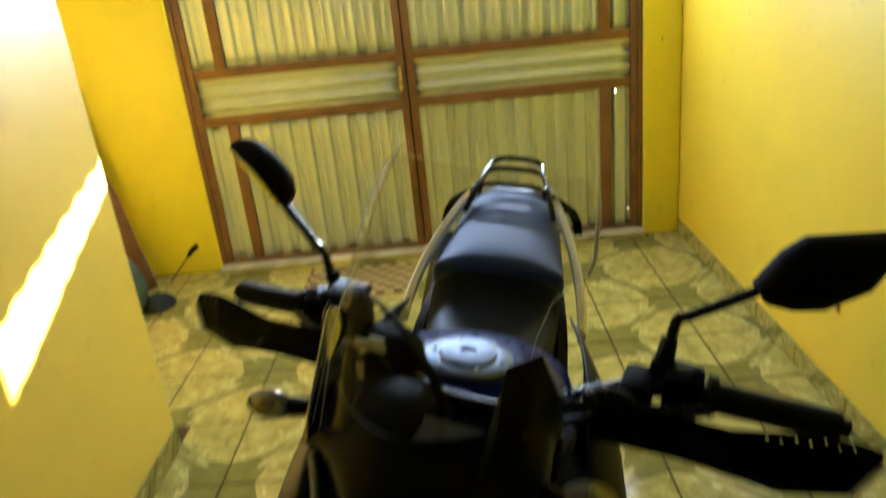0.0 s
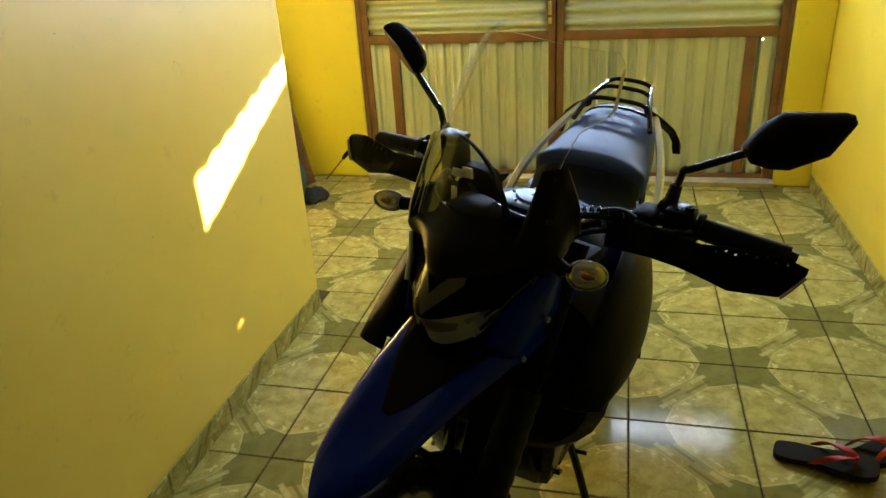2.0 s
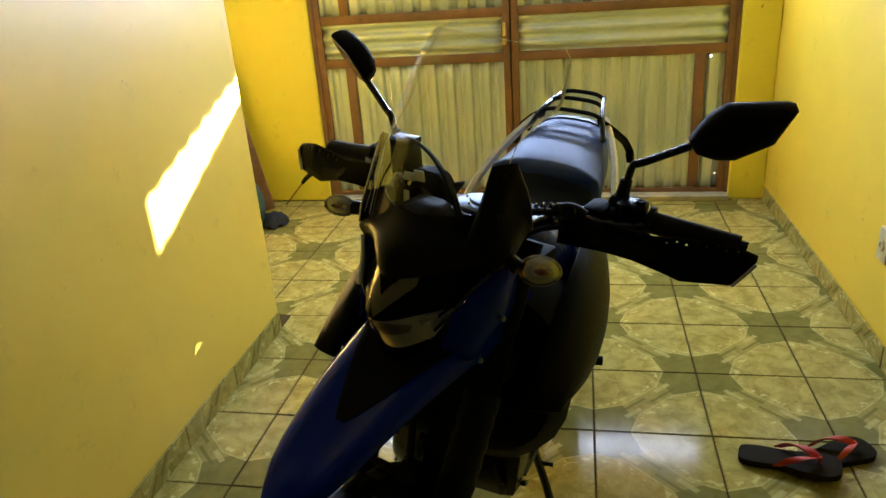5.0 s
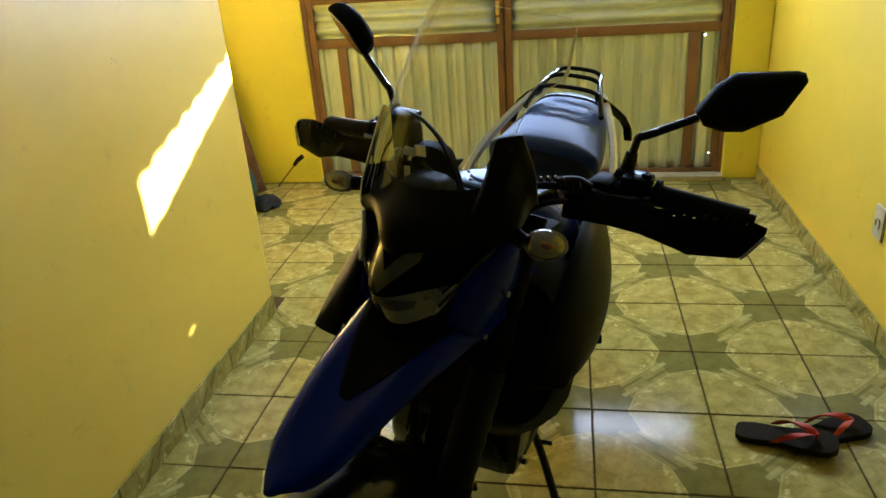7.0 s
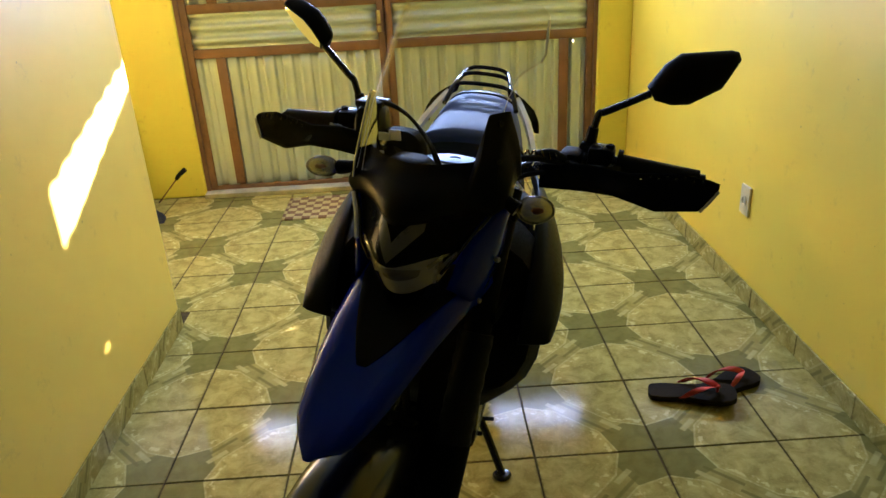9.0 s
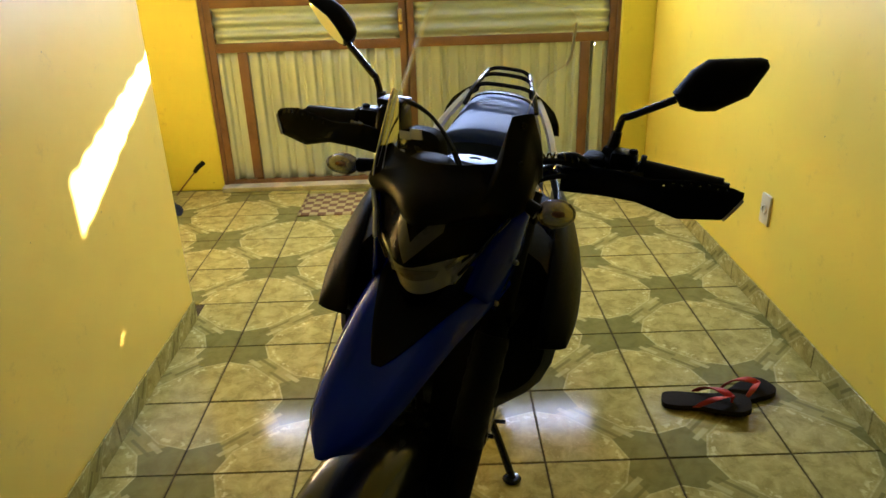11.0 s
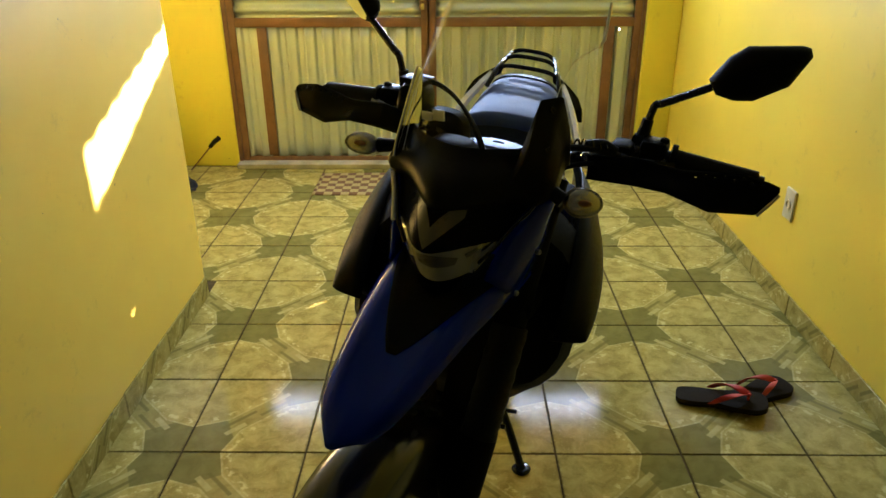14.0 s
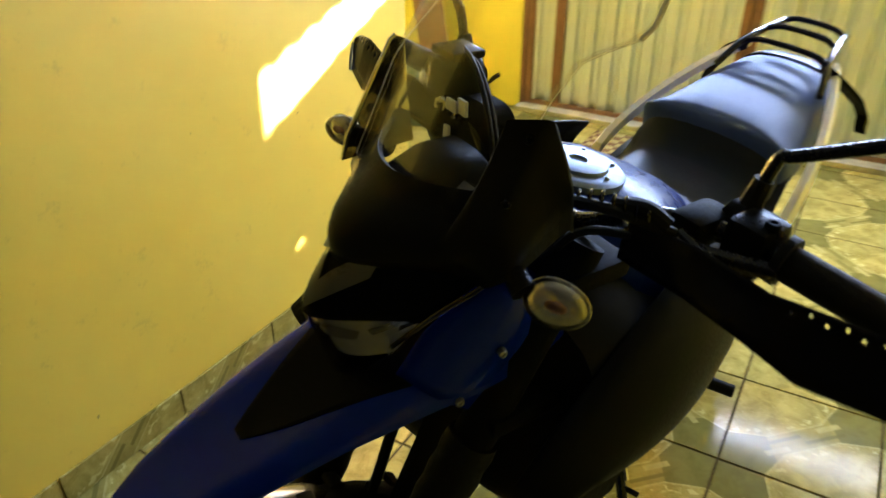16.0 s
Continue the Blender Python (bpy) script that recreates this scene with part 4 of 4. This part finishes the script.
    front("guard_arm", flip(tube([(0.02, 0.145, 1.042), (0.018, 0.19, 1.046), (0.002, 0.23, 1.046), (-0.02, 0.265, 1.046)], 0.008, 8, 5)), BLACK_METAL, "black guard arm", g)


both(guard)


def mirror(base, elbow, hinge, along, sight, size):
    """A hexagonal mirror on a bent stem; along: its long axis, sight: the way its glass faces."""
    base, elbow, hinge = Vector(base), Vector(elbow), Vector(hinge)
    bend = elbow.lerp(hinge, 0.16)
    stem = front("mirror", tube([base - Vector((0, 0, 0.02)), base.lerp(elbow, 0.8), elbow.lerp(hinge, 0.03) + Vector((0, 0, 0.002)), bend, hinge], 0.0062, 10, 5), BLACK_METAL, "black rear-view mirror on a bent stem")
    front("stem_boot", tube([base - Vector((0, 0, 0.022)), base.lerp(elbow, 0.55)], 0.0125, 10, 2, 0.009), RUBBER, "", stem)
    x = Vector(along).normalized()
    z = -Vector(sight)
    z = (z - x * z.dot(x)).normalized()
    m = Matrix.Identity(4)
    m.col[0][:3], m.col[1][:3], m.col[2][:3], m.col[3][:3] = x * size, z.cross(x) * size, z, hinge
    out = [(-0.006, 0.012), (0.006, -0.010), (0.030, -0.018), (0.058, -0.018), (0.108, 0.006), (0.134, 0.050), (0.130, 0.060), (0.120, 0.063), (0.044, 0.062), (0.020, 0.046)]
    ring_ = [Vector((u, v, 0)) for u, v in out]
    mid = Vector((0.066, 0.024, 0))
    shell = [[mid + (p - mid) * scale + Vector((0, 0, w)) for p in ring_] for scale, w in ((0.96, -0.004), (1.0, 0.0), (1.0, 0.006), (0.96, 0.016), (0.84, 0.026), (0.58, 0.034), (0.2, 0.037))]
    front("housing", at(loft(shell), m), MATT, "", stem, 50)
    front("glass", at(prism([tuple((mid + (p - mid) * 0.86)[:2]) for p in ring_], 0.002), m @ Matrix.Translation((0, 0, -0.0062))), MIRROR, "mirror glass", stem, 0)


mirror((-0.052, 0.204, 1.072), (-0.064, 0.214, 1.118), (-0.090, 0.288, 1.156), (-0.27, 0.958, 0.10), (-0.96, -0.27, 0.0), 1.0)
mirror((-0.052, -0.214, 1.072), (-0.050, -0.236, 1.126), (-0.070, -0.306, 1.176), (-0.378, -0.879, 0.291), (0.69, -0.575, -0.44), 0.825)


# turn signals
def signal(base, centre, axis, facing, tall):
    """A clear oval lamp on a rubber stalk; axis: the way its long side points, facing: its lens."""
    base, c, a = Vector(base), Vector(centre), Vector(axis).normalized()
    f = Vector(facing)
    f = (f - a * f.dot(a)).normalized()
    stalk = front("turn_signal", tube([base, base.lerp(c - a * 0.030, 0.6), c - a * 0.026], 0.0085, 12, 4, 0.012), BLACK, "clear-lens turn signal on a black stalk")
    front("stalk_collar", tube([base - a * 0.004, base + a * 0.008], 0.0125, 12, 1), BLACK_METAL, "", stalk)
    m = Matrix.Identity(4)
    m.col[0][:3], m.col[1][:3], m.col[2][:3], m.col[3][:3] = a, a.cross(f) * -tall, f, c

    size = 0.84
    m = m @ Matrix.Diagonal((size, size, size, 1))

    def half(size, flat, front_half, n=28):
        """Half of an oval ball: the lens side or the bowl side, squarer than a sphere."""
        rows = []
        for t in np.linspace(0.02, math.pi / 2, 7):
            r, h = math.sin(t) ** 0.85, math.cos(t)
            rows.append([(size[0] * r * math.cos(u) * (1.0 + 0.10 * math.cos(u)), size[1] * r * math.sin(u), size[2] * h * (1 if front_half else -flat)) for u in (2 * math.pi * i / n for i in range(n))])
        return loft(rows, caps=False)

    front("signal_shell", at(half((0.034, 0.0245, 0.020), 1.0, False), m), BOWL, "silver shell", stalk, 60)
    ribs = []
    for t in np.linspace(0.05, math.pi / 2, 9):
        ribs.append([(0.032 * math.sin(t) * math.cos(u) * (1.0 + 0.10 * math.cos(u)), 0.0228 * math.sin(t) * math.sin(u), 0.011 * math.cos(t) ** 0.8 + 0.00025 * math.cos(26 * u) - 0.003) for u in (2 * math.pi * i / 96 for i in range(96))])
    front("signal_bowl", at(loft(ribs), m), BOWL, "ribbed silver bowl", stalk, 25)
    rim = [m @ Vector((0.0345 * math.cos(u) * (1.0 + 0.10 * math.cos(u)), 0.025 * math.sin(u), 0.0)) for u in (2 * math.pi * i / 28 for i in range(29))]
    front("lens_rim", tube(rim, 0.0009, 6, 1), BOWL, "bright rim", stalk)
    front("signal_lens", at(half((0.0345, 0.025, 0.021), 1.0, True), m), LENS, "clear lens", stalk, 60)
    front("signal_bulb", at(ball(0.004, -0.001, 0.008, 0.012, 0.006, 0.006), m), AMBER, "amber bulb", stalk)


signal((0.140, 0.112, 1.036), (0.136, 0.172, 1.014), (-0.034, 0.058, -0.004), (0.78, 0.50, 0.34), 1.0)
signal((0.128, -0.118, 1.034), (0.140, -0.188, 1.026), (0.006, -0.054, -0.004), (0.98, 0.12, 0.15), 0.82)

# cables
for pts, r in (
    ([(-0.012, -0.175, 1.106), (0.008, -0.13, 1.108), (0.026, -0.085, 1.094), (0.042, -0.045, 1.062), (0.052, -0.02, 1.02), (0.052, -0.015, 0.97)], 0.0032),
    ([(-0.016, -0.170, 1.100), (0.002, -0.125, 1.101), (0.020, -0.080, 1.086), (0.037, -0.040, 1.055), (0.047, -0.015, 1.015), (0.047, -0.010, 0.97)], 0.0028),
    ([(0.02, 0.19, 1.055), (0.06, 0.14, 1.068), (0.08, 0.08, 1.05), (0.07, 0.05, 0.98)], 0.0055),
    ([(0.015, 0.20, 1.045), (0.05, 0.12, 1.03), (0.06, 0.08, 0.98)], 0.0045),
):
    front("control_cable", tube(pts, r, 8, 6), RUBBER, "black control cable")
front("cable_spring", tube([(0.025, 0.185, 1.062), (0.035, 0.165, 1.072), (0.05, 0.145, 1.07)], 0.008, 10, 4), RUBBER)
a, b = Vector((0.034, 0.172, 1.066)), Vector((0.078, 0.088, 1.052))
coil = []
for k in range(109):
    p = a.lerp(b, k / 108) + Vector((0, 0, 0.010 * math.sin(math.pi * k / 108)))
    coil.append(p + Vector((0.0075 * math.cos(k * math.pi / 6), 0.0035 * math.cos(k * math.pi / 6), 0.0085 * math.sin(k * math.pi / 6))))
front("spiral_wrap", tube(coil, 0.0019, 6, 1), BLACK_GLOSS, "black spiral cable wrap")

# ---- tank, shrouds, seat, tail ----
tank = rear("fuel_tank", loft([oval(x, w, z0, z1, 2.6) for x, w, z0, z1 in ((1.01, 0.05, 0.84, 0.93), (0.99, 0.10, 0.80, 0.965), (0.95, 0.145, 0.76, 0.992), (0.86, 0.17, 0.74, 0.984), (0.77, 0.16, 0.72, 0.966), (0.70, 0.13, 0.70, 0.93), (0.64, 0.10, 0.70, 0.885), (0.60, 0.07, 0.72, 0.86))]), TANK_BLUE, "dark blue gloss fuel tank", smooth=60)
cap = rear("fuel_cap", at(lathe([(0.062, -0.006), (0.062, 0.002), (0.056, 0.006), (0.040, 0.006), (0.038, 0.010), (0.030, 0.012), (0.012, 0.012), (0.010, 0.009), (0.0, 0.009)], 32), pose(0.885, 0.0, 0.990, 0, -5, 0)), CAP_METAL, "round steel fuel cap", tank)
for k in range(6):
    a = radians(60 * k + 20)
    rear("cap_screw", at(screw(0.048 * math.cos(a), 0.048 * math.sin(a), 0.006, (0, 0, 1), 0.003), pose(0.885, 0.0, 0.990, 0, -5, 0)), ALLOY, "", tank)


def shroud(flip):
    rows = []
    for t in np.linspace(0, 1, 15):
        x = 0.56 + 0.62 * t
        zt = 0.895 + 0.055 * math.sin(math.pi * min(1, t * 0.95 + 0.05)) - 0.10 * t ** 4
        zb = 0.62 - 0.03 * math.sin(math.pi * t) + 0.17 * t ** 3
        bulge = 0.135 + 0.105 * math.sin(math.pi * min(1, 0.15 + 0.62 * t)) ** 0.8
        rows.append([(x - 0.05 * s * t, 0.115 + (bulge - 0.115) * math.sin(math.pi * (0.10 + 0.80 * s)) ** 0.7, zt + (zb - zt) * s) for s in np.linspace(0, 1, 11)])
    ob = rear("tank_shroud", flip(loft(rows, closed=False)), SHROUD, "black rounded tank shroud", smooth=60)
    solid(ob, 0.004)


both(shroud)
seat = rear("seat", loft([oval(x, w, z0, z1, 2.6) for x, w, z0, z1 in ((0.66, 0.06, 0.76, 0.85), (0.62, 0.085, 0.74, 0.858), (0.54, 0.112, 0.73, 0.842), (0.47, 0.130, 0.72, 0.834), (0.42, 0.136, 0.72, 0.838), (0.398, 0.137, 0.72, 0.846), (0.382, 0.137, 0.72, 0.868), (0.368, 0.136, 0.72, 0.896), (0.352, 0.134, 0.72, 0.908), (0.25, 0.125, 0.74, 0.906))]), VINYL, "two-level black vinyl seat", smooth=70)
rear("pillion_pad", loft([oval(x, w, z0, z1, 2.6) for x, w, z0, z1 in ((0.372, 0.128, 0.885, 0.902), (0.364, 0.137, 0.850, 0.913), (0.345, 0.1395, 0.80, 0.920), (0.29, 0.140, 0.74, 0.925), (0.22, 0.137, 0.73, 0.929), (0.10, 0.129, 0.75, 0.933), (0.0, 0.116, 0.78, 0.935), (-0.08, 0.096, 0.81, 0.931), (-0.12, 0.07, 0.84, 0.918), (-0.13, 0.045, 0.86, 0.905))]), PILLION, "pillion pad, sky sheen in its blue-grey colour", seat, 70)
rear("seat_band", loft([oval(x, w, z0, z1, 2.6) for x, w, z0, z1 in ((-0.03, 0.112, 0.79, 0.938), (-0.045, 0.110, 0.79, 0.9395), (-0.065, 0.104, 0.80, 0.938))]), BLACK, "", seat, 70)


def tail(flip):
    rows = []
    for t in np.linspace(0, 1, 13):
        x = 0.43 - 0.43 * t
        y = 0.184 - 0.090 * t ** 1.7
        z = 0.805 + 0.155 * t ** 0.78
        h = 0.024 - 0.008 * t
        rows.append([(x, y - 0.012, z + 0.002), (x, y + 0.000, z + 0.004), (x - 0.004, y + 0.008, z - 0.35 * h), (x, y + 0.006, z - h), (x, y - 0.010, z - h)])
    ob = rear("tail_panel", flip(loft(rows)), SILVER, "pale silver tail side panel", smooth=50)
    low = []
    for t in np.linspace(0, 1, 9):
        x = 0.50 - 0.48 * t
        y = 0.160 - 0.07 * t ** 1.6
        z = 0.765 + 0.14 * t ** 0.85
        low.append([(x, y - 0.02, z), (x, y, z - 0.01), (x, y - 0.004, z - 0.13 + 0.07 * t), (x, y - 0.03, z - 0.15 + 0.07 * t)])
    rear("side_cover", flip(loft(low)), BLACK, "black side cover", ob)
    rear("grab_handle", flip(loft([[(x, y - 0.012, z + 0.008), (x, y + 0.010, z + 0.004), (x - 0.012, y + 0.016, z - 0.014), (x - 0.012, y - 0.006, z - 0.016)] for x, y, z in ((0.06, 0.082, 0.966), (0.02, 0.118, 0.935), (-0.03, 0.150, 0.898), (-0.06, 0.168, 0.862), (-0.06, 0.172, 0.835))])), BLACK, "black grab handle", ob)


both(tail)
rear("tail_unit", loft([oval(x, w, z0, z1, 3) for x, w, z0, z1 in ((0.30, 0.12, 0.70, 0.79), (0.0, 0.12, 0.74, 0.82), (-0.2, 0.09, 0.80, 0.87), (-0.30, 0.05, 0.83, 0.86))]), BLACK)
rear("tail_lamp", box(-0.345, -0.05, 0.82, -0.29, 0.05, 0.865, 0.012), plain("red_tail_lens", (0.35, 0.01, 0.01), 0.2), "red tail lamp")


def rack():
    ob = rear("luggage_rack", joined(*[tube([(0.12, s * 0.105, 0.925), (0.06, s * 0.088, 0.965), (-0.02, s * 0.074, 0.980), (-0.10, s * 0.066, 0.986), (-0.13, s * 0.064, 0.985)], 0.0072, 10, 4) for s in (-1, 1)]), BLACK_METAL, "black tubular luggage rack")
    for x, w, z in ((0.055, 0.088, 0.967), (-0.03, 0.073, 0.982), (-0.115, 0.065, 0.986)):
        rear("cross_bar", tube([(x, -w, z), (x - 0.006, -w * 0.55, z + 0.010), (x - 0.006, w * 0.55, z + 0.010), (x, w, z)], 0.0062, 10, 4), BLACK_METAL, "", ob)


rack()

# ---- frame, engine, exhaust, stand ----
engine = rear("engine", joined(box(0.50, -0.12, 0.28, 0.84, 0.12, 0.52, 0.03), at(box(-0.085, -0.085, 0, 0.085, 0.085, 0.26, 0.02), pose(0.74, 0, 0.48, 0, 12, 0))), BLACK_METAL, "black single-cylinder engine")
for k in range(6):
    rear("cooling_fin", at(box(-0.1, -0.098, 0.03 + 0.032 * k, 0.1, 0.098, 0.042 + 0.032 * k, 0.003, 1), pose(0.74, 0, 0.48, 0, 12, 0)), BLACK_METAL, "", engine)
for s in (-1, 1):
    rear("crankcase_cover", at(lathe([(0.0, 0.03), (0.06, 0.03), (0.085, 0.02), (0.095, 0.0)], 24), Matrix.Translation((0.60, s * 0.12, 0.40)) @ Matrix.Rotation(-s * math.pi / 2, 4, "X")), BLACK_METAL, "", engine)
clutch = rear("clutch_cover", at(lathe([(0.0, 0.052), (0.070, 0.050), (0.092, 0.042), (0.104, 0.028), (0.112, 0.010), (0.118, 0.0)], 28), Matrix.Translation((0.80, -0.12, 0.40)) @ Matrix.Rotation(math.pi / 2, 4, "X")), BLACK_METAL, "black round clutch cover", engine, 50)
for k in range(7):
    a = 2 * math.pi * k / 7 + 0.3
    rear("cover_bolt", screw(0.80 + 0.100 * math.cos(a), -0.155, 0.40 + 0.100 * math.sin(a), (0, -1, 0), 0.006), ALLOY, "", clutch)
rear("frame_tube", joined(tube([(0.95, 0, 0.88), (0.93, 0, 0.70), (0.86, 0, 0.45), (0.80, 0, 0.27)], 0.026, 12, 5), *[tube([(0.92, s * 0.03, 0.86), (0.70, s * 0.09, 0.78), (0.42, s * 0.11, 0.66), (0.36, s * 0.10, 0.38)], 0.018, 10, 5) for s in (-1, 1)]), BLACK_METAL)
# added fill for the dark mass of parts between the shrouds
rear("inner_fill", loft([oval(x, w, z0, z1, 3) for x, w, z0, z1 in ((1.09, 0.08, 0.64, 0.90), (1.07, 0.185, 0.60, 0.93), (1.0, 0.212, 0.54, 0.95), (0.90, 0.19, 0.44, 0.94), (0.75, 0.16, 0.42, 0.86), (0.55, 0.12, 0.46, 0.80), (0.42, 0.08, 0.52, 0.74))]), MATT)
rear("skid_plate", loft([[(x, -w, z + 0.03), (x, -w, z), (x, w, z), (x, w, z + 0.03)] for x, w, z in ((0.90, 0.07, 0.40), (0.87, 0.09, 0.32), (0.80, 0.10, 0.265), (0.55, 0.10, 0.25))]), BLACK)
rear("exhaust_pipe", tube([(0.83, -0.04, 0.60), (0.93, -0.06, 0.56), (0.96, -0.08, 0.45), (0.86, -0.11, 0.33), (0.60, -0.15, 0.30), (0.35, -0.16, 0.42), (0.15, -0.165, 0.52)], 0.021, 12, 6), BLACK_METAL, "black exhaust header pipe")
rear("muffler", tube([(0.16, -0.165, 0.515), (0.10, -0.17, 0.545), (-0.22, -0.18, 0.70)], 0.045, 16, 3, 0.05), BLACK_METAL)
rear("swingarm", joined(*[tube([(0.40, s * 0.09, 0.36), (0.2, s * 0.105, 0.34), (0.0, s * 0.105, 0.325)], 0.022, 10, 3) for s in (-1, 1)]), BLACK_METAL)


def pegs(flip):
    p = rear("foot_peg", flip(tube([(0.475, 0.12, 0.45), (0.462, 0.17, 0.450), (0.446, 0.228, 0.450)], 0.0125, 12, 3)), RUBBER, "rubber-topped foot peg")
    rear("peg_bracket", flip(box(0.44, 0.09, 0.36, 0.48, 0.13, 0.45, 0.006)), BLACK_METAL, "", p)
    rear("pillion_peg", flip(tube([(0.22, 0.13, 0.455), (0.235, 0.19, 0.45)], 0.012, 10, 2)), RUBBER, "folded pillion peg")


both(pegs)
lever = rear("gear_lever", tube([(0.55, 0.125, 0.33), (0.65, 0.125, 0.30), (0.75, 0.115, 0.287)], 0.007, 8, 3), BLACK_METAL, "steel gear lever")
toe = rear("toe_piece", at(box(-0.030, -0.026, -0.006, 0.030, 0.026, 0.006, 0.004), pose(0.782, 0.105, 0.292, 0, -38, 0)), BLACK_METAL, "drilled steel toe plate", lever)
for x, y in ((-0.018, -0.012), (0.0, -0.012), (0.018, -0.012), (-0.018, 0.012), (0.0, 0.012), (0.018, 0.012)):
    rear("plate_stud", at(screw(x, y, 0.006, (0, 0, 1), 0.0045), pose(0.782, 0.105, 0.292, 0, -38, 0)), ALLOY, "", toe)


def stand():
    """The side stand reaches from the frame to the floor on the bike's left."""
    top = BODY @ Vector((0.50, 0.040, 0.27))
    foot = Vector((-0.452, -0.065, 0.0)) - BIKE.location
    ob = part("side_stand", tube([top, top.lerp(foot, 0.5) + Vector((0.008, 0, 0)), foot + Vector((0, 0, 0.008))], 0.011, 10, 4), BLACK_METAL, BIKE, "black steel side stand, folded out")
    part("stand_foot", at(lathe([(0.0, 0.0), (0.024, 0.0), (0.026, 0.004), (0.02, 0.010), (0.0, 0.012)], 16), Matrix.Translation(foot)), BLACK_METAL, ob)
    part("stand_tang", tube([top.lerp(foot, 0.45), top.lerp(foot, 0.47) + Vector((0.045, 0.0, 0.0))], 0.006, 8, 2), BLACK_METAL, ob)
    part("stand_spring", tube([top + Vector((0.012, 0, 0.0)), top.lerp(foot, 0.4) + Vector((0.02, 0, 0))], 0.007, 8, 2), CHROME, ob)


stand()


# ---- floor tiles and skirting pieces ----
S = 0.35


def tile_mesh(w, d, h=0.008, name="tile"):
    bm = box(-w / 2, -d / 2, -h, w / 2, d / 2, 0)
    top = [e for e in bm.edges if all(abs(v.co.z) < 1e-6 for v in e.verts)]
    bmesh.ops.bevel(bm, geom=top, offset=0.0018, segments=1, affect="EDGES")
    me = bpy.data.meshes.new(name)
    bmesh.ops.recalc_face_normals(bm, faces=bm.faces)
    bm.to_mesh(me)
    bm.free()
    me.materials.append(TILE)
    return me


def lay_tiles():
    floor = bpy.data.objects["floor"]
    whole = tile_mesh(0.3463, 0.3463)
    rng = random.Random(5)
    for i in range(-9, 2):
        for j in range(-8, 8):
            x0, x1, y0, y1 = i * S, i * S + S, j * S, j * S + S
            # cut to the passage and the recess
            lim = XL if y0 < YL - 0.2 else XO
            a, b, c, d = max(x0, lim), min(x1, XR), y0, min(y1, YG - 0.002)
            if b - a < 0.02 or d - c < 0.02:
                continue
            full = b - a > 0.349 and d - c > 0.349
            me = whole
            mx, my = (x0 + x1) / 2, (y0 + y1) / 2
            if not full:
                bm = box(a - mx + 0.0018, c - my + 0.0018, -0.008, b - mx - 0.0018, d - my - 0.0018, 0)
                me = bpy.data.meshes.new("cut_tile")
                bm.to_mesh(me)
                bm.free()
                me.materials.append(TILE)
            ob = new("floor_tile", me)
            ob.parent = floor
            turn = 0 if (i + j) % 2 == 0 else 90
            if turn and not full:
                bm = box(c - my + 0.0018, -(b - mx - 0.0018), -0.008, d - my - 0.0018, -(a - mx + 0.0018), 0)
                bm.to_mesh(me)
                bm.free()
            ob.matrix_basis = pose(mx, my, rng.uniform(-0.0005, 0.0005), rng.uniform(-0.12, 0.12), rng.uniform(-0.12, 0.12), turn)


lay_tiles()


def skirting(name, run, m, seed):
    """Cut tile strips along a wall: local x along the wall, z out of it, y up."""
    base = tagged(new(name), "tile skirting cut from the floor tiles", "skirting", kind="structure")
    rng = random.Random(seed)
    s, k = run[0], 0
    while s < run[1] - 0.02:
        w = min(S, run[1] - s)
        h = 0.082 + rng.uniform(-0.002, 0.002)
        bm = box(-w / 2 + 0.001, -0.041, -0.006, w / 2 - 0.001, -0.041 + h, 0.0, 0.0015, 1)
        me = bpy.data.meshes.new("skirting_tile")
        bm.to_mesh(me)
        bm.free()
        me.materials.append(TILE)
        ob = new("skirting_tile", me)
        ob.parent = base
        ob.matrix_basis = m @ pose(s + w / 2, 0.041, 0.008 + rng.uniform(-0.001, 0.001), rng.uniform(-0.6, 0.6), rng.uniform(-0.3, 0.3), 0)
        s, k = s + w, k + 1


def frame_of(origin, along, out):
    a, o = Vector(along), Vector(out)
    m = Matrix.Identity(4)
    m.col[0][:3], m.col[1][:3], m.col[2][:3], m.col[3][:3] = a, Vector((0, 0, 1)), o, Vector(origin)
    return m


skirting("baseboard_east", (-2.52, 1.95), frame_of((XR, 0, 0.001), (0, -1, 0), (-1, 0, 0)), 3)
skirting("baseboard_west", (-1.95, 0.925), frame_of((XL, 0, 0.001), (0, 1, 0), (1, 0, 0)), 4)
